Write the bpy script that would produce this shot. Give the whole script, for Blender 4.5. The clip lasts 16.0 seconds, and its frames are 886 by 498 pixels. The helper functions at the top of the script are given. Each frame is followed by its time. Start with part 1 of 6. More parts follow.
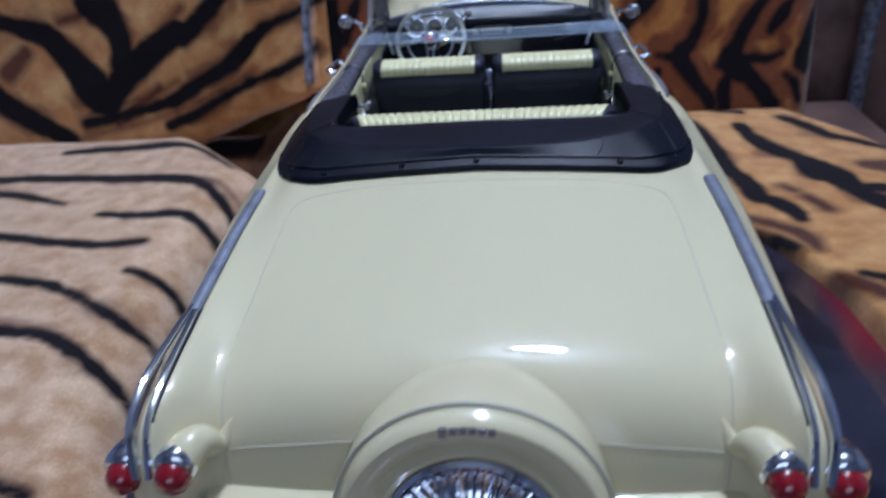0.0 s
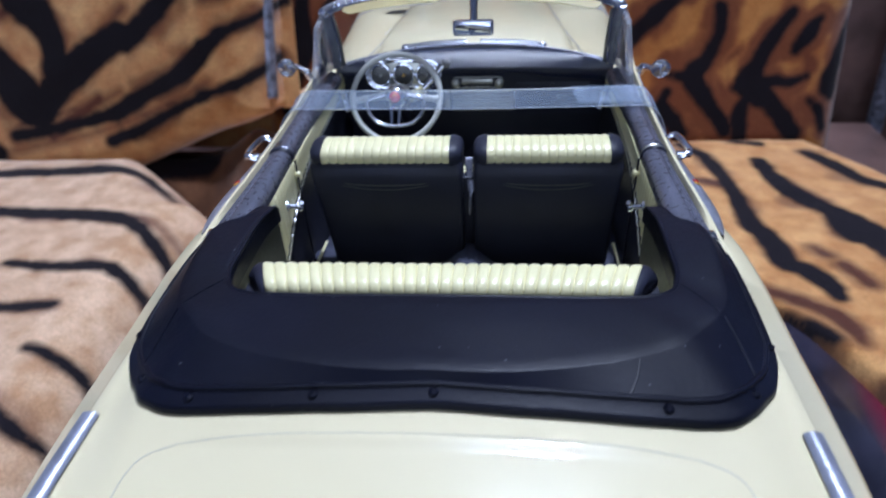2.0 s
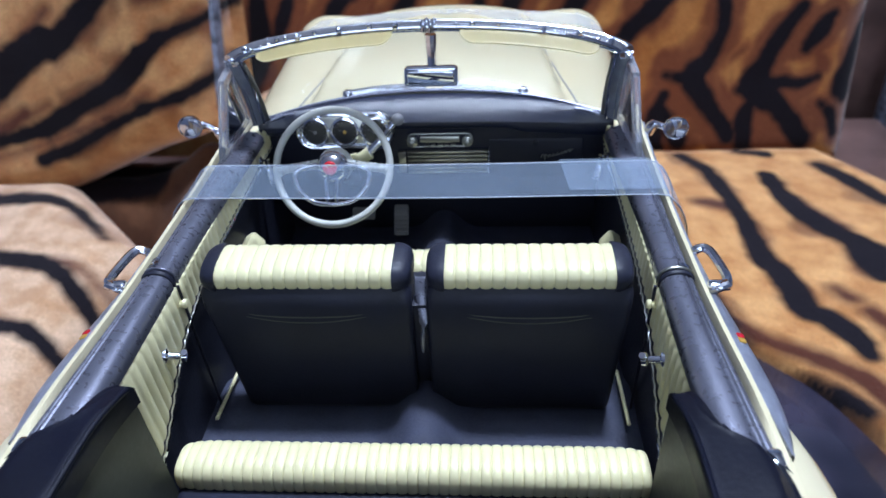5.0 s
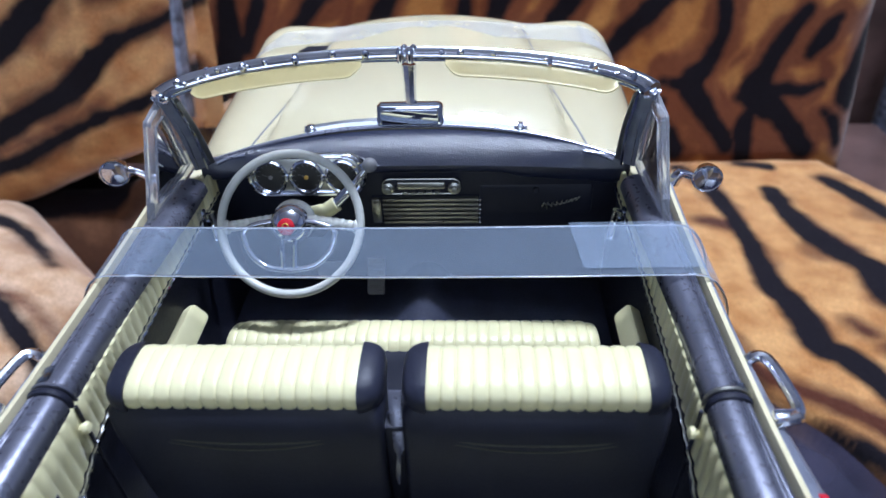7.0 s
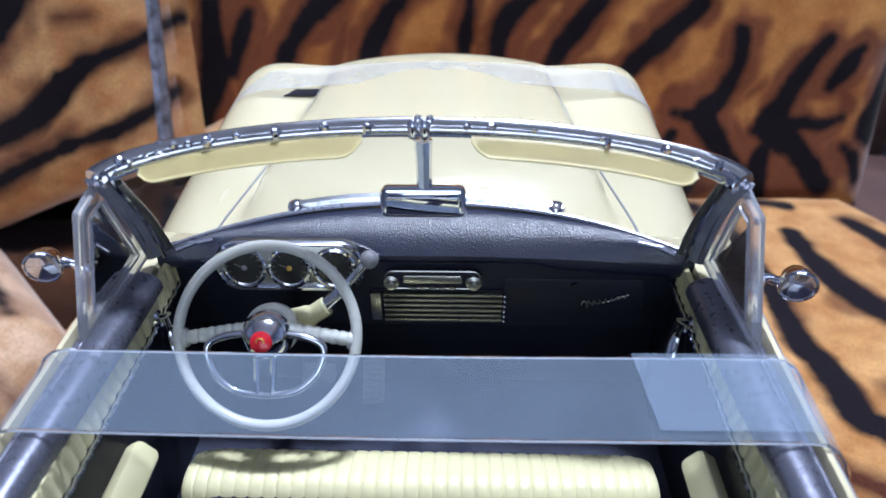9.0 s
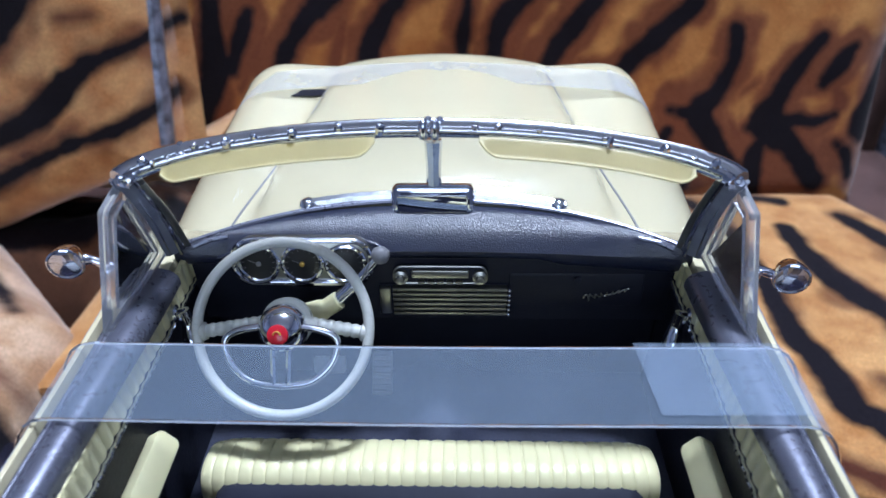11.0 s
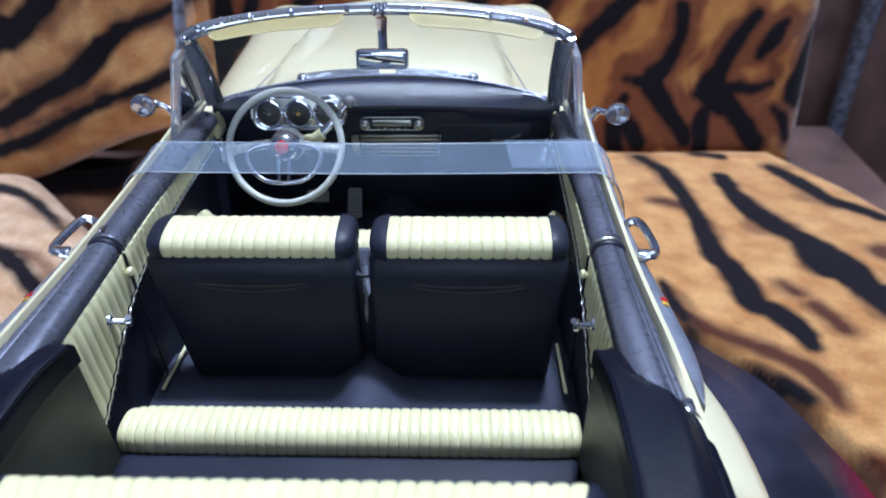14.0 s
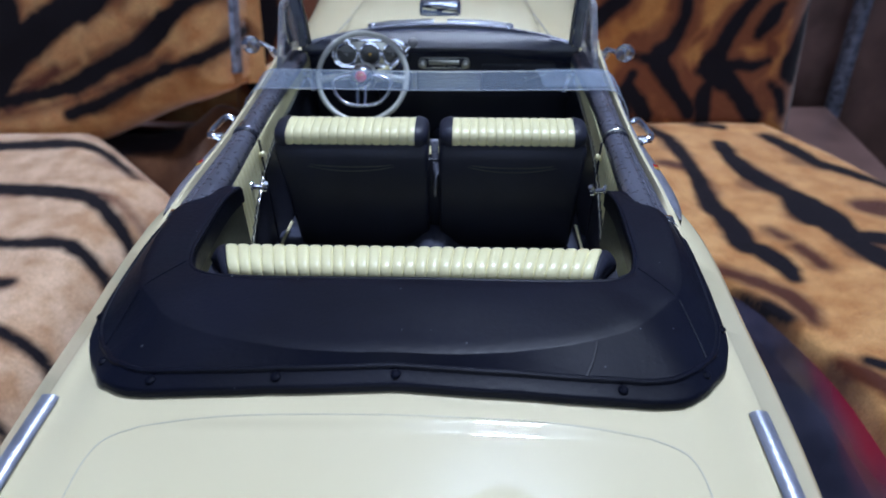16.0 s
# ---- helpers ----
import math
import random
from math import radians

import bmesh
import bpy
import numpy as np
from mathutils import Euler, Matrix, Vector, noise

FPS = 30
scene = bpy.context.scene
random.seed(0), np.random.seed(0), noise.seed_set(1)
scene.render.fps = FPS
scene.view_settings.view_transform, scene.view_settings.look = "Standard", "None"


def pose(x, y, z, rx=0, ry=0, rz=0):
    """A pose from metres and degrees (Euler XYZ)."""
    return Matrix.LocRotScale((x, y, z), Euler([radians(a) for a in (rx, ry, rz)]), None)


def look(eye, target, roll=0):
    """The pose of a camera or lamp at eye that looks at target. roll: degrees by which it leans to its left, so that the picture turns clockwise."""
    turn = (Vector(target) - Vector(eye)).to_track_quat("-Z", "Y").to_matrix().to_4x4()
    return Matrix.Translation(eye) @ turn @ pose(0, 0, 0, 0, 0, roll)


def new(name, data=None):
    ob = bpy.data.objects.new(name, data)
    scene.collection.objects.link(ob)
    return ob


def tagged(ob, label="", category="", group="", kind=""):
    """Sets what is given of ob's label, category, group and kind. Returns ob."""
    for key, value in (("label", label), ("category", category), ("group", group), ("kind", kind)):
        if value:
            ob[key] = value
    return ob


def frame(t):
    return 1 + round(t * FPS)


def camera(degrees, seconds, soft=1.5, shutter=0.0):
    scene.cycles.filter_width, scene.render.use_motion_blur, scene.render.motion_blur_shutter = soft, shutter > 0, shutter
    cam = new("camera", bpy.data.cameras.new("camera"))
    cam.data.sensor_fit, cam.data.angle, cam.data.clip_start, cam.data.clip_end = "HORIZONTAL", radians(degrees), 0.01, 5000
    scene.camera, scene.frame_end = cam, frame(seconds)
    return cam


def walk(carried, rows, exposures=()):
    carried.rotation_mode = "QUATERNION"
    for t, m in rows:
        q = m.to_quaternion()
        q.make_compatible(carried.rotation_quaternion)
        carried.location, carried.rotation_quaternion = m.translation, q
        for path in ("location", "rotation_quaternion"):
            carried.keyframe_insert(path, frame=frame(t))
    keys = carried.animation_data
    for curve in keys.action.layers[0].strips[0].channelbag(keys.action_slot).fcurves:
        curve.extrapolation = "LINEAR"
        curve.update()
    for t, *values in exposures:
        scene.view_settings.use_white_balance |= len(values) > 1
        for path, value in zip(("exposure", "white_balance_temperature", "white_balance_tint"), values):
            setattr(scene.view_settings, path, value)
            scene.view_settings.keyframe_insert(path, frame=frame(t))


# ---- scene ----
cam = camera(66.48, 16.0, 1.5, 0.5)
PATH = [  # seconds, eye in model metres, yaw, pitch, roll in degrees
    (0.0, 0.00794, -0.22432, 0.12789, 7.01, -32.65, -5.10),
    (0.5, 0.01690, -0.20939, 0.13523, 6.14, -32.82, -3.74),
    (1.0, 0.00748, -0.18592, 0.12504, 5.50, -34.02, -2.74),
    (1.5, 0.00404, -0.16382, 0.12437, 5.66, -34.38, -2.51),
    (2.0, 0.00946, -0.14863, 0.13098, 5.99, -34.53, -3.06),
    (2.5, 0.01604, -0.13883, 0.13267, 6.02, -34.46, -3.52),
    (3.0, 0.01682, -0.12935, 0.13149, 5.49, -34.40, -3.17),
    (3.2, 0.01829, -0.12144, 0.12962, 5.07, -34.39, -3.40),
    (5.3, 0.01217, -0.08858, 0.13134, 4.85, -37.04, -3.01),
    (5.5, 0.01129, -0.08656, 0.13153, 4.73, -37.14, -2.63),
    (6.0, 0.01208, -0.07718, 0.12971, 4.60, -37.33, -2.73),
    (6.5, 0.01235, -0.06671, 0.12823, 3.88, -37.50, -2.61),
    (7.0, 0.01243, -0.05864, 0.12691, 3.32, -37.53, -2.25),
    (7.5, 0.01058, -0.04970, 0.12412, 3.02, -37.39, -1.91),
    (8.0, 0.00922, -0.04197, 0.12496, 2.87, -36.93, -1.55),
    (8.5, 0.00759, -0.03364, 0.12250, 2.48, -36.71, -0.87),
    (9.0, 0.00649, -0.02667, 0.12326, 2.12, -36.65, -0.77),
    (9.2, 0.00526, -0.02625, 0.12334, 2.22, -36.55, -0.65),
    (11.5, 0.00458, -0.03447, 0.12691, 1.58, -36.95, -0.77),
    (12.0, 0.00758, -0.05625, 0.12869, 2.82, -36.64, -1.15),
    (12.5, 0.01288, -0.06808, 0.13046, 2.83, -36.48, -1.17),
    (13.0, 0.01366, -0.07509, 0.12880, 2.33, -36.21, -0.84),
    (13.5, 0.01636, -0.08533, 0.12709, 2.21, -36.19, -0.84),
    (14.0, 0.01933, -0.09768, 0.12787, 1.89, -36.25, -0.83),
    (14.5, 0.02148, -0.11165, 0.12789, 2.37, -36.28, -1.07),
    (15.0, 0.01942, -0.12462, 0.12994, 2.40, -36.00, -0.72),
    (15.5, 0.01294, -0.13690, 0.12940, 2.56, -36.42, -0.68),
    (16.0, 0.01030, -0.14906, 0.13248, 2.74, -36.50, -0.79),
]
walk(cam, [(t, pose(x, y, z, 0, 0, yaw) @ pose(0, 0, 0, 90 + pitch) @ pose(0, 0, 0, 0, 0, roll)) for t, x, y, z, yaw, pitch, roll in PATH],
     exposures=[(0.0, -0.52, 5950, 14), (0.5, -0.38, 6100, 16), (1.0, -0.16, 6150, 18), (1.6, 0.03, 6200, 19), (2.0, -0.06, 6150, 17), (2.5, -0.34, 6150, 17), (3.0, -0.38, 6400, 15), (3.2, -0.32, 6400, 15), (5.5, 0.22, 6200, 13), (6.5, 0.20, 6250, 14), (8.0, 0.08, 6350, 15), (8.5, 0.20, 6200, 14), (9.0, 0.23, 6400, 15), (11.5, 0.14, 6150, 13), (13.0, 0.17, 6200, 12), (14.5, 0.21, 6050, 12), (15.5, 0.14, 6100, 14), (16.0, -0.29, 6100, 14)])

cam.data.dof.use_dof, cam.data.dof.focus_distance, cam.data.dof.aperture_fstop = True, 0.119, 28.0

# ---- light ----
world = bpy.data.worlds.new("room_air")
scene.world = world
world.use_nodes = True
world.node_tree.nodes["Background"].inputs[0].default_value = (0.55, 0.62, 0.8, 1)
world.node_tree.nodes["Background"].inputs[1].default_value = 0.25


def area_lamp(name, eye, target, sx, sy, watts, colour, shape="RECTANGLE"):
    data = bpy.data.lights.new(name, "AREA")
    data.shape, data.size, data.size_y, data.energy, data.color = shape, sx, sy, watts, colour
    ob = new(name, data)
    ob.matrix_world = look(eye, target)
    return ob


area_lamp("ceiling_lamp_light", (0.20, 0.46, 1.655), (0.15, 0.3, 0), 0.235, 0.175, 45, (0.705, 0.82, 1.0), "ELLIPSE")
# upward lamp added to bounce soft fill off the ceiling
area_lamp("ceiling_fill_light", (0.20, 0.46, 1.715), (0.20, 0.46, 3), 0.3, 0.3, 27, (0.70, 0.83, 1.0), "DISK")
# added fill from behind the camera; no window is known there
area_lamp("south_fill_light", (0, -2.58, 0.925), (0, 0, 0.2), 1.4, 1.3, 15, (0.66, 0.81, 1.0))

# ---- materials ----
def nodes_of(name):
    m = bpy.data.materials.new(name)
    m.use_nodes = True
    return m, m.node_tree, m.node_tree.nodes["Principled BSDF"]


def simple(name, colour, rough=0.4, metal=0.0, coat=0.0, bump=0.0, bump_scale=800.0, vary=0.08, vary_scale=60.0, spec=0.5):
    """A surface with two scales of variation: broad tone and fine relief."""
    m, tree, b = nodes_of(name)
    n, l = tree.nodes, tree.links
    co = n.new("ShaderNodeTexCoord")
    broad = n.new("ShaderNodeTexNoise")
    broad.inputs["Scale"].default_value, broad.inputs["Detail"].default_value = vary_scale, 6
    l.new(co.outputs["Object"], broad.inputs["Vector"])
    ramp = n.new("ShaderNodeValToRGB")
    ramp.color_ramp.elements[0].position, ramp.color_ramp.elements[1].position = 0.3, 0.7
    ramp.color_ramp.elements[0].color = (*[c * (1 - vary) for c in colour], 1)
    ramp.color_ramp.elements[1].color = (*[min(1, c * (1 + vary)) for c in colour], 1)
    l.new(broad.outputs["Fac"], ramp.inputs["Fac"])
    l.new(ramp.outputs["Color"], b.inputs["Base Color"])
    b.inputs["Roughness"].default_value, b.inputs["Metallic"].default_value = rough, metal
    b.inputs["Coat Weight"].default_value, b.inputs["Coat Roughness"].default_value = coat, 0.03
    b.inputs["Specular IOR Level"].default_value = spec
    wear = n.new("ShaderNodeTexNoise")
    wear.inputs["Scale"].default_value, wear.inputs["Detail"].default_value = bump_scale, 3
    l.new(co.outputs["Object"], wear.inputs["Vector"])
    rmap = n.new("ShaderNodeMapRange")
    rmap.inputs["To Min"].default_value, rmap.inputs["To Max"].default_value = rough * 0.8, min(1, rough * 1.25)
    l.new(wear.outputs["Fac"], rmap.inputs["Value"])
    l.new(rmap.outputs["Result"], b.inputs["Roughness"])
    if bump:
        bn = n.new("ShaderNodeBump")
        bn.inputs["Strength"].default_value, bn.inputs["Distance"].default_value = bump, 0.0003
        l.new(wear.outputs["Fac"], bn.inputs["Height"])
        l.new(bn.outputs["Normal"], b.inputs["Normal"])
    return m


CREAM = simple("cream_enamel", (0.715, 0.64, 0.415), 0.5, coat=1.0, vary=0.015, vary_scale=25, spec=0.15)
VINYL = simple("cream_vinyl", (0.80, 0.745, 0.44), 0.30, vary=0.05, vary_scale=120, bump=0.05, bump_scale=900)
VISOR = simple("yellowed_vinyl", (0.80, 0.69, 0.35), 0.34, vary=0.05, vary_scale=120, bump=0.05, bump_scale=900)
BLACK = simple("black_satin_plastic", (0.0175, 0.0195, 0.034), 0.44, vary=0.2, bump=0.12, bump_scale=1500, spec=0.28)
BOOT = simple("black_soft_vinyl", (0.0034, 0.0045, 0.0120), 0.42, vary=0.3, vary_scale=40, bump=0.14, bump_scale=1200, spec=0.17)
GRAIN = simple("grained_black_vinyl", (0.017, 0.022, 0.052), 0.30, vary=0.15, bump=0.5, bump_scale=5200, spec=0.9)
CHROME = simple("chrome_plating", (0.74, 0.76, 0.84), 0.06, metal=1.0, vary=0.04, vary_scale=200, bump=0.03, bump_scale=500)
CAST = simple("cast_chrome_trim", (0.68, 0.70, 0.76), 0.10, metal=1.0, vary=0.12, vary_scale=260, bump=0.32, bump_scale=620)
LUMPY = simple("rough_cast_chrome", (0.66, 0.67, 0.72), 0.05, metal=1.0, vary=0.08, vary_scale=300, bump=0.22, bump_scale=520)
OLIVE = simple("dark_olive_vinyl", (0.058, 0.061, 0.044), 0.5, vary=0.2, vary_scale=90, bump=0.1, bump_scale=1100)
RAIL = simple("slate_metal_rail", (0.16, 0.165, 0.21), 0.28, metal=0.6, vary=0.16, vary_scale=130, bump=0.07, bump_scale=900)
SATIN = simple("satin_silver_trim", (0.42, 0.42, 0.38), 0.3, metal=1.0, vary=0.12, vary_scale=300, bump=0.06, bump_scale=900)
PALE = simple("pale_steel_moulding", (0.31, 0.33, 0.40), 0.3, metal=0.5, vary=0.2, vary_scale=240, bump=0.25, bump_scale=620)
GREY = simple("grey_plastic", (0.25, 0.25, 0.26), 0.45)
IVORY = simple("ivory_plastic", (0.63, 0.64, 0.59), 0.28, coat=0.4, vary=0.03)
RED = simple("red_lamp_lens", (0.26, 0.005, 0.014), 0.1, coat=1.0, vary=0.1)
ENAMEL_RED = simple("red_enamel", (0.62, 0.015, 0.03), 0.25, coat=0.6)
GOLD = simple("gold_paint", (0.7, 0.42, 0.08), 0.35, metal=0.4)
DARK = simple("panel_gap", (0.52, 0.49, 0.38), 0.7)
DIAL = simple("dial_black", (0.02, 0.02, 0.02), 0.3, coat=0.6)
WOOD = simple("dark_brown_wood", (0.14, 0.08, 0.07), 0.35, vary=0.4, vary_scale=30, coat=0.3)
# tones of unseen walls and ceiling, chosen for the light they throw back
WALLPAINT = simple("unseen_wall_blue_grey", (0.34, 0.39, 0.50), 0.8, vary=0.06, vary_scale=4, bump=0.2, bump_scale=200)
CEILING = simple("unseen_ceiling_white", (0.78, 0.80, 0.83), 0.85, vary=0.03, vary_scale=3, bump=0.2, bump_scale=150)
FLOORING = simple("brown_floor_laminate", (0.16, 0.09, 0.05), 0.45, vary=0.3, vary_scale=9)
LAMPWHITE = simple("white_lamp_housing", (0.8, 0.8, 0.8), 0.4)
CARPET = simple("dark_blue_carpet", (0.034, 0.039, 0.068), 0.75, vary=0.2, vary_scale=150, bump=0.3, bump_scale=1800)
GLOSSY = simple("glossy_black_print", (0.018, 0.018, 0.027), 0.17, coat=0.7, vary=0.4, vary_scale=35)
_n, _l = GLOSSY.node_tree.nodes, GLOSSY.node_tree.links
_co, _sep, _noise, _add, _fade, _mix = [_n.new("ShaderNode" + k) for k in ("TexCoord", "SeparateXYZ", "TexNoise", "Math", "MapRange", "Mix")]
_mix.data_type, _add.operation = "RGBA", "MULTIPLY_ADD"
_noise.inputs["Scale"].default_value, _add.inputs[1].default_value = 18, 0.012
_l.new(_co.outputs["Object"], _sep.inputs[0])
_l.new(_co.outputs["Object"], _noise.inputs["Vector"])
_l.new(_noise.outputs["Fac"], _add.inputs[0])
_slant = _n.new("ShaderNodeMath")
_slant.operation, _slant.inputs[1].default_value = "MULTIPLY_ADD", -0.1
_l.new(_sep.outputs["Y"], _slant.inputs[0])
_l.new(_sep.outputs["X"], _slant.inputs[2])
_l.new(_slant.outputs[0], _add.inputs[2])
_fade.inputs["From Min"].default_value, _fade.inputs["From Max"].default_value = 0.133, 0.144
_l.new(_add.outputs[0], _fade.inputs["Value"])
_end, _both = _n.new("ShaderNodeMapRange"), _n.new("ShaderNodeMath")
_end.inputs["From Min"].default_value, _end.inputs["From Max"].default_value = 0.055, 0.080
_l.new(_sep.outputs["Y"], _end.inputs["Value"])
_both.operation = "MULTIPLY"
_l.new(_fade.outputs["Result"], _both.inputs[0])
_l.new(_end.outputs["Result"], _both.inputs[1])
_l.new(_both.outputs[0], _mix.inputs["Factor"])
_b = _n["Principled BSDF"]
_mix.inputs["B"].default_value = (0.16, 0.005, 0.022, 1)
# lilac-grey blotches paint cloudy reflections into the black print's colour
_glare, _glare_tone = _n.new("ShaderNodeTexNoise"), _n.new("ShaderNodeValToRGB")
_glare.inputs["Scale"].default_value, _glare.inputs["Detail"].default_value = 22, 3
_glare_tone.color_ramp.elements[0].position, _glare_tone.color_ramp.elements[0].color = 0.38, (0.010, 0.010, 0.018, 1)
_glare_tone.color_ramp.elements[1].position, _glare_tone.color_ramp.elements[1].color = 0.70, (0.046, 0.042, 0.070, 1)
_l.new(_co.outputs["Object"], _glare.inputs["Vector"])
_l.new(_glare.outputs["Fac"], _glare_tone.inputs["Fac"])
_l.new(_glare_tone.outputs["Color"], _mix.inputs["A"])
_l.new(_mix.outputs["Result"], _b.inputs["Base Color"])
ZIP = simple("dull_grey_blue_metal", (0.17, 0.19, 0.25), 0.4, metal=0.3, vary=0.75, vary_scale=160, bump=0.4, bump_scale=700)
TYRE = simple("black_rubber", (0.015, 0.015, 0.015), 0.8, vary=0.2)


def clear(name, colour, rough, alpha, ior=1.45, gloss=1.0):
    """Thin clear plastic: mostly see-through, a little milky, with gloss that grows at flat angles."""
    m, tree, b = nodes_of(name)
    n, l = tree.nodes, tree.links
    b.inputs["Base Color"].default_value = (*colour, 1)
    b.inputs["Roughness"].default_value = 0.5
    b.inputs["Specular IOR Level"].default_value = 0.05
    t = n.new("ShaderNodeBsdfTransparent")
    mix = n.new("ShaderNodeMixShader")
    co = n.new("ShaderNodeTexCoord")
    no = n.new("ShaderNodeTexNoise")
    no.inputs["Scale"].default_value, no.inputs["Detail"].default_value = 90, 4
    l.new(co.outputs["Object"], no.inputs["Vector"])
    mr = n.new("ShaderNodeMapRange")
    mr.inputs["To Min"].default_value, mr.inputs["To Max"].default_value = alpha * 0.8, alpha * 1.2
    l.new(no.outputs["Fac"], mr.inputs["Value"])
    l.new(mr.outputs["Result"], mix.inputs[0])
    l.new(t.outputs[0], mix.inputs[1])
    l.new(b.outputs[0], mix.inputs[2])
    shine = n.new("ShaderNodeBsdfGlossy")
    shine.inputs["Roughness"].default_value = rough
    fr = n.new("ShaderNodeFresnel")
    fr.inputs["IOR"].default_value = ior
    amount = n.new("ShaderNodeMath")
    amount.operation = "MULTIPLY"
    amount.inputs[1].default_value = gloss
    l.new(fr.outputs[0], amount.inputs[0])
    top = n.new("ShaderNodeMixShader")
    l.new(amount.outputs[0], top.inputs[0])
    l.new(mix.outputs[0], top.inputs[1])
    l.new(shine.outputs[0], top.inputs[2])
    l.new(top.outputs[0], n["Material Output"].inputs[0])
    return m


GLASS = clear("windscreen_plastic", (0.30, 0.30, 0.28), 0.03, 0.14)
# PANE's milky brown paints in the surroundings that show in clear panes
PANE = clear("pane_with_brown_view", (0.40, 0.29, 0.235), 0.03, 0.42, 1.7)
TAPE = clear("clear_plastic_strip", (0.57, 0.73, 0.94), 0.3, 0.18, 1.3, 0.05)
HAZE = clear("thin_clear_strip", (0.88, 0.91, 0.96), 0.3, 0.24, 1.3, 0.05)
CUT = clear("strip_cut_edge", (0.8, 0.86, 0.95), 0.1, 0.5)
FRAMEGLASS, _tree, _b = nodes_of("solid_clear_plastic")
_b.inputs["Base Color"].default_value = (0.86, 0.88, 0.94, 1)
_b.inputs["Transmission Weight"].default_value = 0.78
_b.inputs["Roughness"].default_value, _b.inputs["IOR"].default_value = 0.07, 1.46

# lint and dust on the roof cover
_n, _l = BOOT.node_tree.nodes, BOOT.node_tree.links
_cell, _co, _cut, _mix = [_n.new("ShaderNode" + k) for k in ("TexVoronoi", "TexCoord", "Math", "Mix")]
_cell.inputs["Scale"].default_value = 260
_cut.operation, _cut.inputs[1].default_value = "LESS_THAN", 0.042
_mix.data_type, _mix.inputs["B"].default_value = "RGBA", (0.12, 0.13, 0.15, 1)
_b = _n["Principled BSDF"]
_l.new(_b.inputs["Base Color"].links[0].from_socket, _mix.inputs["A"])
_l.new(_co.outputs["Object"], _cell.inputs["Vector"])
_l.new(_cell.outputs["Distance"], _cut.inputs[0])
_l.new(_cut.outputs[0], _mix.inputs["Factor"])
_l.new(_mix.outputs["Result"], _b.inputs["Base Color"])

# pebbled vinyl of the dash pad: small domes
_n, _l = GRAIN.node_tree.nodes, GRAIN.node_tree.links
_cell, _co, _bump = _n.new("ShaderNodeTexVoronoi"), _n.new("ShaderNodeTexCoord"), _n.new("ShaderNodeBump")
_cell.inputs["Scale"].default_value = 4000
_bump.invert = True
_bump.inputs["Strength"].default_value, _bump.inputs["Distance"].default_value = 1.0, 0.000055
_l.new(_co.outputs["Object"], _cell.inputs["Vector"])
_l.new(_cell.outputs["Distance"], _bump.inputs["Height"])
_l.new(_bump.outputs["Normal"], _n["Principled BSDF"].inputs["Normal"])

# ---- shape helpers: full-size car metres, drawn at one eighteenth ----
S = 1 / 18


def thing(name, label, category, at=(0, 0, 0), kind="", group=""):
    ob = new(name)
    ob.empty_display_size = 0.01
    ob.location = Vector(at) * S
    return tagged(ob, label, category, group, kind)


def origin(ob):
    p = Vector(ob.location)
    while ob.parent:
        ob = ob.parent
        p += ob.location
    return p


def part(name, bm, material, parent=None, label="", smooth=True):
    """Links a bmesh, built in full-size metres, as one mesh object under a thing or part."""
    base = origin(parent) if parent else Vector()
    for v in bm.verts:
        v.co = v.co * S - base
    for f in bm.faces:
        f.smooth = smooth
    me = bpy.data.meshes.new(name)
    bm.to_mesh(me)
    bm.free()
    if smooth:
        me.set_sharp_from_angle(angle=radians(42))
    for m in material if isinstance(material, (list, tuple)) else [material]:
        me.materials.append(m)
    ob = new(name, me)
    ob.parent = parent
    return tagged(ob, label)


def lerp(table, x):
    """A smooth value from rows of (x, value)."""
    xs = [r[0] for r in table]
    if x <= xs[0]:
        return table[0][1]
    if x >= xs[-1]:
        return table[-1][1]
    for i in range(len(xs) - 1):
        if x <= xs[i + 1]:
            h = xs[i + 1] - xs[i]
            t = (x - xs[i]) / h
            def slope(k):
                a, b = max(k - 1, 0), min(k + 1, len(xs) - 1)
                return (table[b][1] - table[a][1]) / (xs[b] - xs[a])
            m0, m1 = slope(i) * h, slope(i + 1) * h
            p0, p1 = table[i][1], table[i + 1][1]
            return (2 * t**3 - 3 * t * t + 1) * p0 + (t**3 - 2 * t * t + t) * m0 + (3 * t * t - 2 * t**3) * p1 + (t**3 - t * t) * m1


def sstep(t):
    t = min(1, max(0, t))
    return t * t * (3 - 2 * t)


def steps(a, b, n):
    return [a + (b - a) * i / n for i in range(n + 1)]


def surface(bm, f, us, vs, flip=False, close_v=False):
    grid = [[bm.verts.new(f(u, v)) for v in vs] for u in us]
    nv = len(vs)
    for i in range(len(us) - 1):
        for j in range(nv if close_v else nv - 1):
            q = [grid[i][j], grid[i + 1][j], grid[i + 1][(j + 1) % nv], grid[i][(j + 1) % nv]]
            bm.faces.new(q[::-1] if flip else q)
    return grid


def loft(bm, rings, caps=True):
    """Closed rings of equal count, joined in order."""
    made = [[bm.verts.new(p) for p in r] for r in rings]
    n = len(made[0])
    for a, b in zip(made, made[1:]):
        for j in range(n):
            bm.faces.new((a[j], a[(j + 1) % n], b[(j + 1) % n], b[j]))
    if caps:
        bm.faces.new(made[0][::-1])
        bm.faces.new(made[-1])
    bmesh.ops.recalc_face_normals(bm, faces=bm.faces)
    return bm


